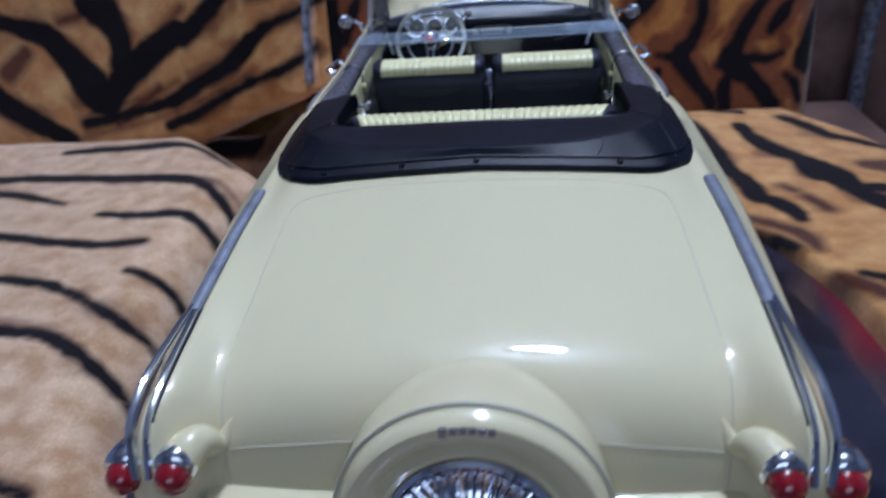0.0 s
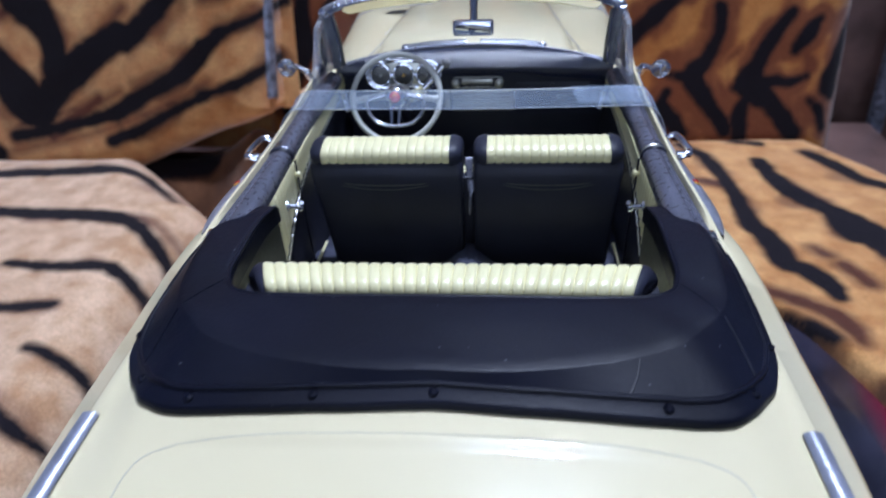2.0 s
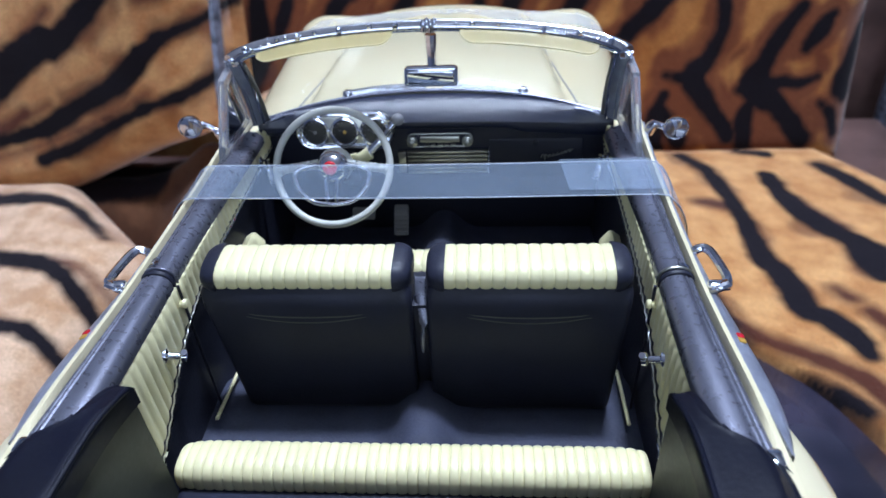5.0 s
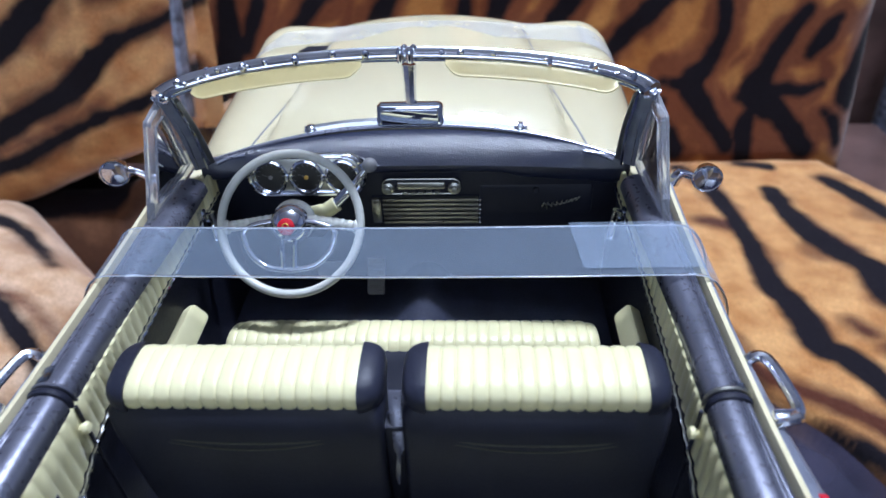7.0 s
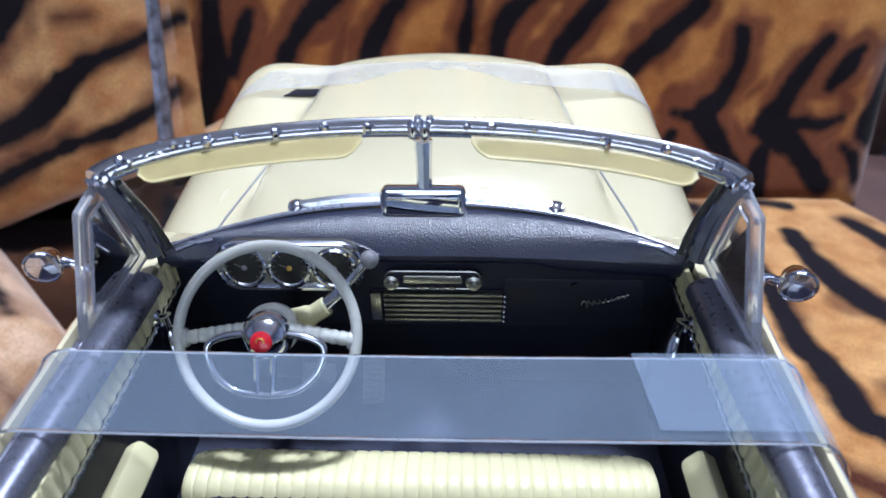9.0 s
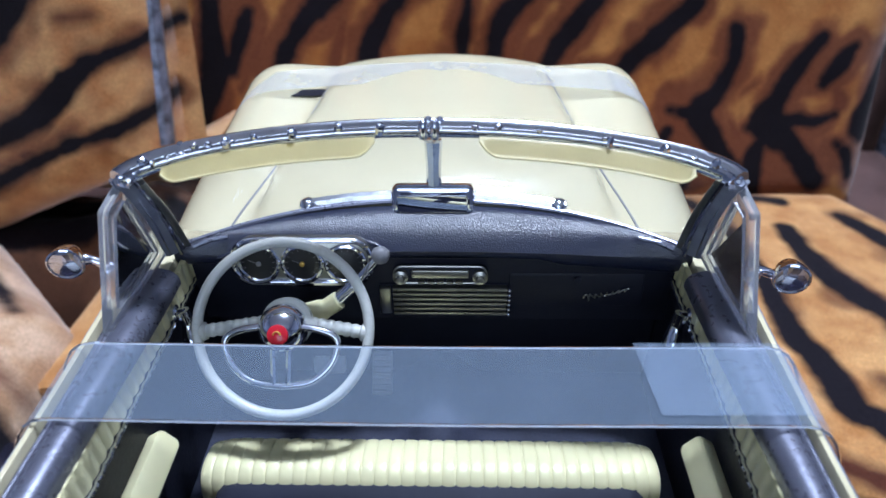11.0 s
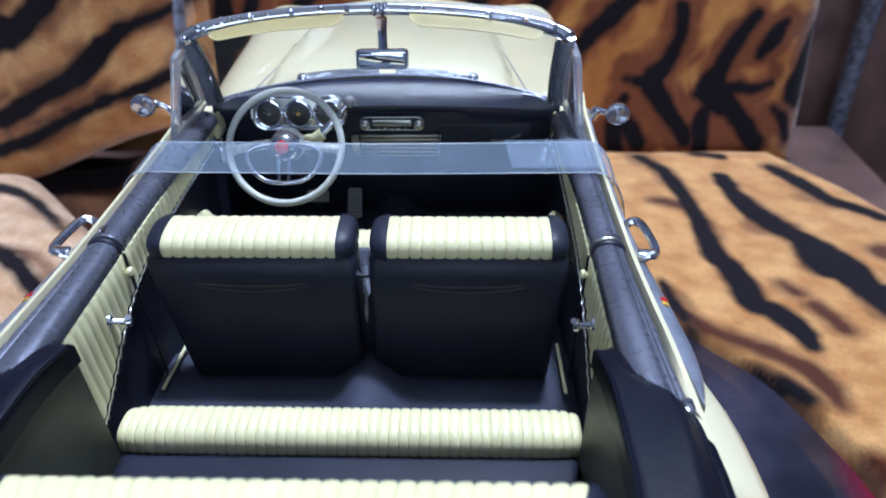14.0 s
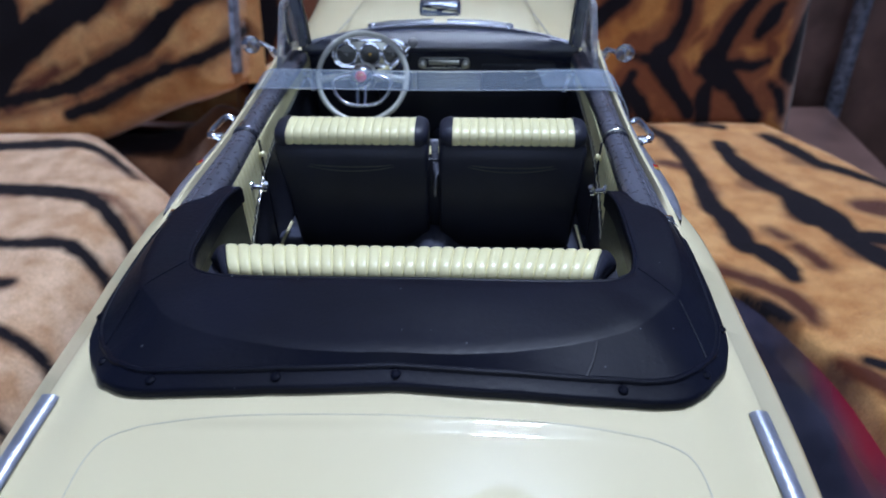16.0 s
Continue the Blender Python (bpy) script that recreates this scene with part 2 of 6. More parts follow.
def tube(bm, pts, r, seg=8, closed=False, flat=1.0, up=(0, 0, 1)):
    """A round (or flattened) bar along points; r may be a list."""
    pts = [Vector(p) for p in pts]
    n = len(pts)
    rings = []
    for i, p in enumerate(pts):
        a = pts[(i - 1) % n] if closed or i > 0 else p
        b = pts[(i + 1) % n] if closed or i < n - 1 else p
        d = (b - a).normalized()
        side = d.cross(Vector(up))
        side = side.normalized() if side.length > 1e-4 else Vector((1, 0, 0))
        top = side.cross(d)
        rr = r[i] if isinstance(r, (list, tuple)) else r
        rings.append([p + (side * math.cos(t) + top * math.sin(t) * flat) * rr for t in [2 * math.pi * k / seg for k in range(seg)]])
    made = [[bm.verts.new(p) for p in ring] for ring in rings]
    pairs = list(zip(made, made[1:])) + ([(made[-1], made[0])] if closed else [])
    for a, b in pairs:
        for j in range(seg):
            bm.faces.new((a[j], a[(j + 1) % seg], b[(j + 1) % seg], b[j]))
    if not closed:
        bm.faces.new(made[0][::-1])
        bm.faces.new(made[-1])
    return bm


def curve(pts, n=8):
    """Points smoothed through the given ones."""
    pts = [Vector(p) for p in pts]
    out = []
    for i in range(len(pts) - 1):
        p0, p1, p2, p3 = pts[max(i - 1, 0)], pts[i], pts[i + 1], pts[min(i + 2, len(pts) - 1)]
        for k in range(n):
            t = k / n
            out.append(0.5 * ((2 * p1) + (p2 - p0) * t + (2 * p0 - 5 * p1 + 4 * p2 - p3) * t * t + (3 * p1 - p0 - 3 * p2 + p3) * t**3))
    return out + [pts[-1]]


def block(bm, c, size, bevel=0.0, m=None, seg=2):
    made = bmesh.ops.create_cube(bm, size=1)
    vs = made["verts"]
    bmesh.ops.scale(bm, vec=size, verts=vs)
    if bevel:
        es = list({e for v in vs for e in v.link_edges})
        r = bmesh.ops.bevel(bm, geom=es, offset=bevel, segments=seg, affect="EDGES", profile=0.5)
        vs = list({v for f in r["faces"] for v in f.verts} | {v for v in vs if v.is_valid})
    if m is not None:
        bmesh.ops.transform(bm, matrix=m, verts=vs)
    bmesh.ops.translate(bm, vec=c, verts=vs)
    return bm


def lathe(bm, profile, m, seg=24):
    """Rows of (radius, height) turned about the local z of m."""
    rings = []
    for r, h in profile:
        rings.append([bm.verts.new(m @ Vector((r * math.cos(t), r * math.sin(t), h))) for t in [2 * math.pi * k / seg for k in range(seg)]])
    for a, b in zip(rings, rings[1:]):
        for j in range(seg):
            bm.faces.new((a[j], a[(j + 1) % seg], b[(j + 1) % seg], b[j]))
    bm.faces.new(rings[0][::-1])
    bm.faces.new(rings[-1])
    return bm


def facing(at, normal, up=(0, 0, 1)):
    """A pose whose local z points along normal."""
    z = Vector(normal).normalized()
    x = Vector(up).cross(z).normalized()
    y = z.cross(x)
    return Matrix.Translation(at) @ Matrix((x, y, z)).transposed().to_4x4()


def slab(bm, outline, thick, bevel, m, seg=2):
    """A plate of the outline (local x, y) with rounded edges, its back at local z 0."""
    vs = [bm.verts.new((x, y, 0)) for x, y in outline]
    f = bm.faces.new(vs)
    r = bmesh.ops.extrude_face_region(bm, geom=[f])
    top = [e for e in r["geom"] if isinstance(e, bmesh.types.BMVert)]
    bmesh.ops.translate(bm, vec=(0, 0, thick), verts=top)
    allv = vs + top
    bmesh.ops.recalc_face_normals(bm, faces=bm.faces)
    if bevel:
        es = [e for e in {e for v in top for e in v.link_edges} if all(v in top for v in e.verts)]
        rb = bmesh.ops.bevel(bm, geom=es, offset=bevel, segments=seg, affect="EDGES", profile=0.5)
        allv = list({v for v in allv if v.is_valid} | set(rb["verts"]))
    bmesh.ops.transform(bm, matrix=m, verts=allv)
    return bm


def rounded(x0, y0, x1, y1, r, n=5):
    out = []
    for cx, cy, a in ((x1 - r, y0 + r, -90), (x1 - r, y1 - r, 0), (x0 + r, y1 - r, 90), (x0 + r, y0 + r, 180)):
        for k in range(n + 1):
            t = radians(a + 90 * k / n)
            out.append((cx + r * math.cos(t), cy + r * math.sin(t)))
    return out


BM = bmesh.new

# ---- unseen room that closes the place; its tones set fill and reflections ----


def room_wall(name, c, size, mat):
    bm = BM()
    block(bm, Vector(c) / S, Vector(size) / S)
    ob = part(name, bm, mat, None, smooth=False)
    return tagged(ob, kind="structure")


room_wall("floor", (0, -0.35, -0.60), (4.2, 4.7, 0.1), FLOORING)
room_wall("ceiling", (0, -0.35, 1.95), (4.2, 4.7, 0.1), CEILING)
room_wall("wall_north", (0, 1.95, 0.675), (4.2, 0.1, 2.45), WALLPAINT)
room_wall("wall_south", (0, -2.65, -0.15), (4.2, 0.1, 0.8), WALLPAINT)
room_wall("wall_south_lintel", (0, -2.65, 1.75), (4.2, 0.1, 0.3), WALLPAINT)
room_wall("wall_south_pier", (-1.425, -2.65, 0.925), (1.35, 0.1, 1.35), WALLPAINT)
room_wall("wall_south_pier", (1.425, -2.65, 0.925), (1.35, 0.1, 1.35), WALLPAINT)
# made-up window frame round the opening of the fill light
bm = BM()
for x in (-0.73, 0.0, 0.73):
    block(bm, Vector((x, -2.65, 0.925)) / S, Vector((0.05, 0.06, 1.35)) / S)
for z in (0.275, 1.575):
    block(bm, Vector((0, -2.65, z)) / S, Vector((1.5, 0.06, 0.05)) / S)
tagged(part("fill_window_frame", bm, LAMPWHITE, None, smooth=False), "white frame of an unseen window added for the fill light", "window", kind="structure")
# unseen lamp body; its pendant form is made up to carry the upward fill
lamp = thing("ceiling_lamp", "white round pendant lamp under the ceiling", "ceiling lamp", at=Vector((0.20, 0.46, 1.66)) / S)
here = Matrix.Translation(Vector((0.20, 0.46, 1.66)) / S)
part("shade", lathe(BM(), [(r / S, h / S) for r, h in ((0.13, 0.0), (0.17, 0.004), (0.175, 0.02), (0.165, 0.046), (0.03, 0.05))], here, 32), LAMPWHITE, lamp)
part("rod", lathe(BM(), [(r / S, h / S) for r, h in ((0.008, 0.05), (0.008, 0.22), (0.035, 0.225), (0.035, 0.24))], here, 12), LAMPWHITE, lamp)
room_wall("wall_east", (2.05, -0.35, 0.675), (0.1, 4.5, 2.45), WALLPAINT)
room_wall("wall_west", (-2.05, -0.35, 0.675), (0.1, 4.5, 2.45), WALLPAINT)

# ---- model car: y runs to its nose, seam behind the doors at y 0 ----
car = thing("model_car", "cream convertible model car with black and cream interior", "model car")

BELT = [(-2.85, 0.95), (-2.5, 0.958), (-2.2, 0.968), (-1.8, 0.98), (-1.5, 0.985), (-1.0, 0.965), (-0.5, 0.925), (0.0, 0.895), (0.9, 0.895), (1.4, 0.93), (2.0, 0.95), (2.5, 0.95), (2.8, 0.93)]
DECK = [(-2.785, 0.50), (-2.755, 0.64), (-2.71, 0.765), (-2.66, 0.85), (-2.6, 0.905), (-2.53, 0.938), (-2.46, 0.955), (-2.4, 0.9635), (-2.3, 0.973), (-1.9, 1.008), (-1.7, 1.025), (-1.55, 1.037), (-1.2, 1.05), (-0.4, 1.05)]
RIDGE = [(-2.86, 0.74), (-2.80, 0.86), (-2.72, 0.915), (-2.6, 0.938), (-2.3, 0.945), (-1.5, 0.97), (-0.8, 1.0), (-0.3, 1.025), (1.2, 1.03)]
BULGE = [(-2.9, 0.03), (-2.5, 0.06), (-2.2, 0.09), (-1.45, 0.115), (-1.0, 0.12), (-0.7, 0.125), (-0.55, 0.105), (-0.45, 0.05), (-0.36, 0.0), (3.0, 0.0)]
LIDDROP = [(-2.7, 0.07), (-2.4, 0.055), (-1.7, 0.03), (-1.2, 0.02)]


def deck(x, y):
    """Top of the tail: boot lid between two fender ridges."""
    ax, w, r = abs(x), lerp(BELT, y), lerp(RIDGE, y)
    e = min(ax, 0.77)
    step = 0.0056 * sstep((y + 1.622) / 0.042) * (1 - sstep((ax - 0.55) / 0.12))  # rounded step at the lid's front edge
    lid = lerp(DECK, y) - lerp(LIDDROP, y) * (e / 0.75) ** 2 + step
    top = w - 0.06
    if ax <= 0.765:
        return lid
    if ax <= top:
        return lid + (r - lid) * sstep((ax - 0.765) / (top - 0.765))
    d = 0.06 - 0.03 * min(1, lerp(BULGE, y) / 0.085)
    return r - d * (1 - math.sqrt(max(0, 1 - ((ax - top) / 0.06) ** 2)))


def side_profile(y, top):
    w = lerp(BELT, y)
    g = sstep((y + 2.9) / 0.25)
    b = lerp(BULGE, y)
    return [(w + 0.002 + 0.52 * b, top - 0.022 - 0.03 * (b < 0.01)), (w + 0.004 + 0.80 * b, top - 0.062 - 0.06 * (b < 0.01)), (w + 0.008 + b, top - 0.14), (w - 0.01 + 0.9 * b, top - 0.42), (w - 0.05, 0.22 + 0.1 * (1 - g))]



def tail_point(y, v):
    """v from 0 at the centre to 1 at the belt, then down the flank to 2."""
    w = lerp(BELT, y)
    if abs(v) <= 1:
        x = v * w
        return (x, y, deck(x, y))
    pr = side_profile(y, deck(w, y))
    x, z = pr[min(4, round((abs(v) - 1) * 5) - 1)]
    return (math.copysign(x, v), y, z)


vs_half = [0, 0.08, 0.16, 0.25, 0.34, 0.43, 0.52, 0.6, 0.67, 0.72, 0.755, 0.79, 0.82, 0.85, 0.88, 0.91, 0.935, 0.95, 0.965, 0.98, 0.99, 1.0]
VS = [-v for v in (2.0, 1.8, 1.6, 1.4, 1.2)] + [-v for v in vs_half[:0:-1]] + vs_half + [1.2, 1.4, 1.6, 1.8, 2.0]
bm = BM()
ys = [-2.86, -2.84, -2.81, -2.78, -2.76, -2.74, -2.72, -2.69, -2.66, -2.62, -2.58, -2.53, -2.48, -2.42] + steps(-2.35, -1.66, 13) + steps(-1.635, -1.565, 18) + [-1.53] + steps(-1.48, -1.15, 7)
g = surface(bm, tail_point, ys, VS)
bm.faces.new([v for v in g[0]])
bmesh.ops.recalc_face_normals(bm, faces=bm.faces)
part("body", bm, CREAM, car, "glossy cream enamel body tail")

MOULD_W = [(-0.64, 0.01), (-0.58, 0.04), (-0.48, 0.062), (-0.35, 0.066), (-0.2, 0.055), (0.0, 0.035), (0.25, 0.02), (1.06, 0.016)]


# flanks beside the cabin
def flank(side):
    bm = BM()
    def f(y, k):
        w = lerp(BELT, y)
        top = 1.0 if y > -0.4 else 1.0 + (deck(w, y) - 1.0) * sstep((-0.4 - y) / 0.75)
        pts = [(w - 0.026, 0.95), (w - 0.020, 1.02), (w - 0.017, 1.034), (w - 0.004, 1.033), (w - 0.001, min(top, 1.01))] + side_profile(y, top)
        if y < -0.4:
            t = sstep((-0.4 - y) / 0.75)
            pts[0:4] = [(a + (b - a) * t, c + (d - c) * t) for (a, c), (b, d) in zip(pts[0:4], [(0.79, deck(0.79, y) - 0.01), (w - 0.12, deck(w - 0.12, y)), (w - 0.06, deck(w - 0.06, y)), (w - 0.02, deck(w - 0.02, y))])]
        x, z = pts[k]
        return (side * x, y, z)
    surface(bm, f, steps(-1.15, 1.2, 34), range(10), flip=side > 0)
    return part("side_panel", bm, CREAM, car)


for s in (-1, 1):
    flank(s)

# nose: bonnet with a raised centre, two fenders and a dark gap at the left
HOODZ = [(1.2, 1.03), (1.26, 1.05), (1.32, 1.078), (1.38, 1.106), (1.44, 1.124), (1.55, 1.136), (1.8, 1.132), (2.1, 1.11), (2.45, 1.082), (2.62, 1.06), (2.72, 0.98), (2.78, 0.82), (2.8, 0.6)]
FENDZ = [(1.2, 1.0), (1.6, 1.01), (2.1, 1.015), (2.4, 1.03), (2.5, 1.04), (2.6, 1.02), (2.72, 0.93), (2.8, 0.7)]


def nose_top(x, y):
    ax, w = abs(x), lerp(BELT, y)
    taper = 0.56 - 0.09 * (y - 1.2)
    hood = lerp(HOODZ, y) - 0.042 * (min(ax, taper) / taper) ** 2
    fend = lerp(FENDZ, y)
    top = w - 0.20
    if ax <= taper:
        return hood
    if ax <= taper + 0.07:
        low = fend - 0.012
        return hood + (low - hood) * sstep((ax - taper) / 0.07)
    if ax <= top:
        t = (ax - taper - 0.07) / (top - taper - 0.07)
        return fend - 0.012 + 0.012 * sstep(t)
    return fend - 0.18 * (1 - math.sqrt(max(0, 1 - ((ax - top) / 0.2) ** 2)))


def nose_point(y, v):
    w = lerp(BELT, y)
    if abs(v) <= 1:
        return (v * w, y, nose_top(v * w, y))
    x, z = side_profile(y, nose_top(w, y))[min(4, round((abs(v) - 1) * 5) - 1)]
    return (math.copysign(x, v), y, z)


bm = BM()
nv = steps(0, 0.8, 30) + steps(0.82, 1, 9)
NV = [-v for v in (2.0, 1.8, 1.6, 1.4, 1.2)] + [-v for v in nv[:0:-1]] + nv + [1.2, 1.4, 1.6, 1.8, 2.0]
g = surface(bm, nose_point, steps(1.2, 1.5, 20) + steps(1.55, 2.4, 14) + [2.48, 2.55, 2.61, 2.66, 2.7, 2.73, 2.76, 2.78, 2.8], NV, flip=True)
bm.faces.new(g[-1])
bmesh.ops.recalc_face_normals(bm, faces=bm.faces)
part("bonnet", bm, CREAM, car, "cream bonnet and front fenders")

# panel gaps of boot lid and bonnet
def groove(name, pts, f, r=0.0024, mat=None):
    bm = BM()
    tube(bm, [(x, y, f(x, y) - r * 0.35) for x, y, *_ in curve([(x, y, 0) for x, y in pts], 10)], r, 6)
    return part(name, bm, mat or DARK, car)


for s in (-1, 1):
    groove("lid_gap", [(s * 0.64, -1.605), (s * 0.735, -1.66), (s * 0.76, -1.83), (s * 0.765, -2.2), (s * 0.765, -2.5), (s * 0.745, -2.695), (s * 0.735, -2.74)], deck)
    groove("lid_gap", [(s * 0.745, -2.695), (s * 0.5, -2.70), (s * 0.3, -2.70)], deck)
    groove("lid_gap", [(s * 0.64, -1.605), (s * 0.4, -1.580), (0, -1.572)], deck, 0.0016)
    groove("bonnet_gap", [(s * 0.665, 1.24), (s * 0.65, 1.36), (s * 0.59, 1.7), (s * 0.53, 2.1), (s * 0.48, 2.45)], nose_top, 0.0055, GREY)

# flat black plate stands for the shade in the gap between bonnet and fender
bm = BM()
slab(bm, [(-0.66, 2.225), (-0.50, 2.235), (-0.52, 2.30), (-0.62, 2.295)], 0.003, 0, Matrix.Translation((0, 0, nose_top(-0.6, 2.27) + 0.004)))
part("fender_gap_shade", bm, BLACK, car)

# ---- fender brightwork, tail lamps ----
for s in (-1, 1):
    fin = part("fin_trim", tube(BM(), curve([(s * 0.950, -1.485, 0.976), (s * 0.954, -1.8, 0.968), (s * 0.940, -2.30, 0.954)], 8), 0.026, 8, flat=0.5), PALE, car, "chrome strip along the fender top")
    bm = BM()
    tube(bm, curve([(s * 0.948, -2.28, 0.957), (s * 0.955, -2.55, 0.958), (s * 0.956, -2.67, 0.946), (s * 0.955, -2.78, 0.89), (s * 0.94, -2.85, 0.78)], 6), 0.013, 8)
    part("edge_strip", bm, CHROME, fin)
    bm = BM()
    tube(bm, curve([(s * 0.930, -2.28, 0.954), (s * 0.916, -2.52, 0.948), (s * 0.909, -2.66, 0.934), (s * 0.907, -2.77, 0.89), (s * 0.90, -2.85, 0.78)], 6), 0.011, 8)
    part("edge_strip", bm, CHROME, fin)
    part("dark_inlay", tube(BM(), curve([(s * 0.919, -2.28, 0.950), (s * 0.904, -2.52, 0.944), (s * 0.897, -2.66, 0.930), (s * 0.896, -2.75, 0.90)], 6), 0.006, 6), BLACK, fin)
    for x in (0.838, 0.985):
        lamp = part("tail_lamp", lathe(BM(), [(0.001, -0.14), (0.045, -0.11), (0.064, -0.04), (0.066, -0.01), (0.062, 0.012), (0.050, 0.022), (0.001, 0.024)], facing((s * x, -2.81, 0.785), (0, -1, 0.12)), 24), CHROME, car, "chrome lamp housing with red lens")
        part("lens", lathe(BM(), [(0.054, -0.02), (0.054, 0.016), (0.047, 0.038), (0.030, 0.055), (0.002, 0.060)], facing((s * x, -2.82, 0.768), (0, -1, -0.02)), 24), RED, lamp, "red bullet lens")
        if x < 0.9:
            base = [(s * 0.838, -2.79, 0.78), (s * 0.80, -2.73, 0.795), (s * 0.755, -2.68, deck(0.755, -2.68) - 0.005), (s * 0.715, -2.63, deck(0.715, -2.63) - 0.012)]
            pod = curve(base, 6)
            part("lamp_pod", tube(BM(), pod, [0.064 * (1 - (k / (len(pod) - 1)) ** 1.4) + 0.004 for k in range(len(pod))], 16), CREAM, lamp, "cream teardrop pod behind the lamp")

# ---- spare wheel carrier at the tail ----
kit_pose = facing((0.014, -2.86, 0.615), (0, -1, 0.22))
kit = part("spare_wheel_cover", lathe(BM(), [(0.30, -0.42), (0.385, -0.28), (0.40, -0.12), (0.40, -0.03), (0.398, 0.0), (0.388, 0.012), (0.384, 0.020), (0.380, 0.042), (0.362, 0.056), (0.335, 0.054), (0.312, 0.036), (0.296, 0.026), (0.288, 0.034), (0.272, 0.046), (0.256, 0.040), (0.25, 0.022)], kit_pose, 56), CREAM, car, "cream continental spare wheel cover")
part("band", tube(BM(), [kit_pose @ Vector((0.398 * math.cos(t), 0.398 * math.sin(t), 0.0)) for t in [2 * math.pi * k / 56 for k in range(56)]], 0.007, 6, closed=True), DARK, kit)
cap = part("hubcap", lathe(BM(), [(0.25, 0.01), (0.247, 0.04), (0.235, 0.05), (0.21, 0.035), (0.16, 0.03), (0.13, 0.045), (0.08, 0.07), (0.04, 0.08), (0.002, 0.082)], kit_pose, 48), CHROME, kit, "chrome wire wheel hubcap")
for k in range(40):
    a = 2 * math.pi * k / 40
    bm = BM()
    tube(bm, [kit_pose @ Vector((0.075 * math.cos(a), 0.075 * math.sin(a), 0.078)), kit_pose @ Vector((0.225 * math.cos(a + 0.12), 0.225 * math.sin(a + 0.12), 0.05))], 0.004, 4)
    part("spoke", bm, CHROME, cap)
part("centre_badge", lathe(BM(), [(0.05, 0.075), (0.045, 0.088), (0.002, 0.09)], kit_pose, 20), ENAMEL_RED, cap)
bm = BM()
for k, (x0, x1) in enumerate([(-0.075, -0.05), (-0.045, -0.025), (-0.02, 0.0), (0.005, 0.025), (0.03, 0.05), (0.055, 0.075)]):
    a = math.pi / 2 - (x0 + x1) / 2 / 0.35
    block(bm, kit_pose @ Vector((0.352 * math.cos(a), 0.352 * math.sin(a), 0.057)), (0.02, 0.006, 0.022 if k else 0.034))
part("script_bars", bm, CHROME, kit)
# rear bumper
bm = BM()
tube(bm, curve([(-1.02, -2.75, 0.42), (-0.97, -2.98, 0.43), (-0.5, -3.08, 0.44), (0.5, -3.08, 0.44), (0.97, -2.98, 0.43), (1.02, -2.75, 0.42)], 6), 0.075, 12)
part("rear_bumper", bm, CHROME, car)
bm = BM()
surface(bm, lambda u, v: (u, -2.74 - 0.28 * v, 0.62 - 0.14 * v * v), steps(-0.8, 0.8, 12), steps(0, 1, 6))
part("splash_pan", bm, CREAM, car)

# ---- wheels, under the body ----
for sx in (-1, 1):
    for y in (-1.72, 1.6):
        wh = part("wheel", lathe(BM(), [(0.22, -0.09), (0.34, -0.09), (0.37, -0.06), (0.37, 0.06), (0.34, 0.09), (0.22, 0.09)], facing((sx * 0.80, y, 0.37), (sx, 0, 0)), 32), TYRE, car, "black tyre with chrome wheel")
        part("rim", lathe(BM(), [(0.22, -0.02), (0.22, 0.085), (0.19, 0.07), (0.06, 0.09), (0.002, 0.10)], facing((sx * 0.80, y, 0.37), (sx, 0, 0)), 28), CHROME, wh)
bm = BM()
block(bm, (0, 0, 0.22), (1.6, 4.6, 0.08), 0.02)
part("chassis", bm, BLACK, car)

# ---- hood cover (folded roof under a black boot) ----
INNER = [(0.702, -0.455, 1.025), (0.715, -0.60, 1.045), (0.712, -0.80, 1.06), (0.70, -0.97, 1.07), (0.64, -1.065, 1.08), (0.45, -1.09, 1.085), (0.0, -1.095, 1.09)]
OUTER = [(0.755, -0.452, 1.0), (0.915, -0.670, 0), (0.942, -0.84, 0), (0.940, -1.225, 0), (0.852, -1.415, 0), (0.665, -1.520, 0), (0.0, -1.502, 0)]
ci = curve(INNER, 8)
co = curve(OUTER, 8)
# the arm's tip stays inside the door rail, then widens over it
TIP = [(0, 0.755), (4, 0.784), (5, 0.798), (6, 0.835), (7, 0.882), (8, 0.915)], [(0, -0.452), (4, -0.565), (5, -0.596), (6, -0.626), (7, -0.648), (8, -0.670)]
co[:9] = [Vector((lerp(TIP[0], k), lerp(TIP[1], k), 1.0)) for k in range(9)]
ci = [Vector((-p.x, p.y, p.z)) for p in ci] + ci[-2::-1]
co = [Vector((-p.x, p.y, p.z)) for p in co] + co[-2::-1]


CREASE = [(0, 0.82), (2, 0.81), (4, 0.76), (6, 0.67), (8, 0.585), (12, 0.50), (16, 0.45), (20, 0.46), (24, 0.50), (30, 0.60), (36, 0.67), (48, 0.70)]


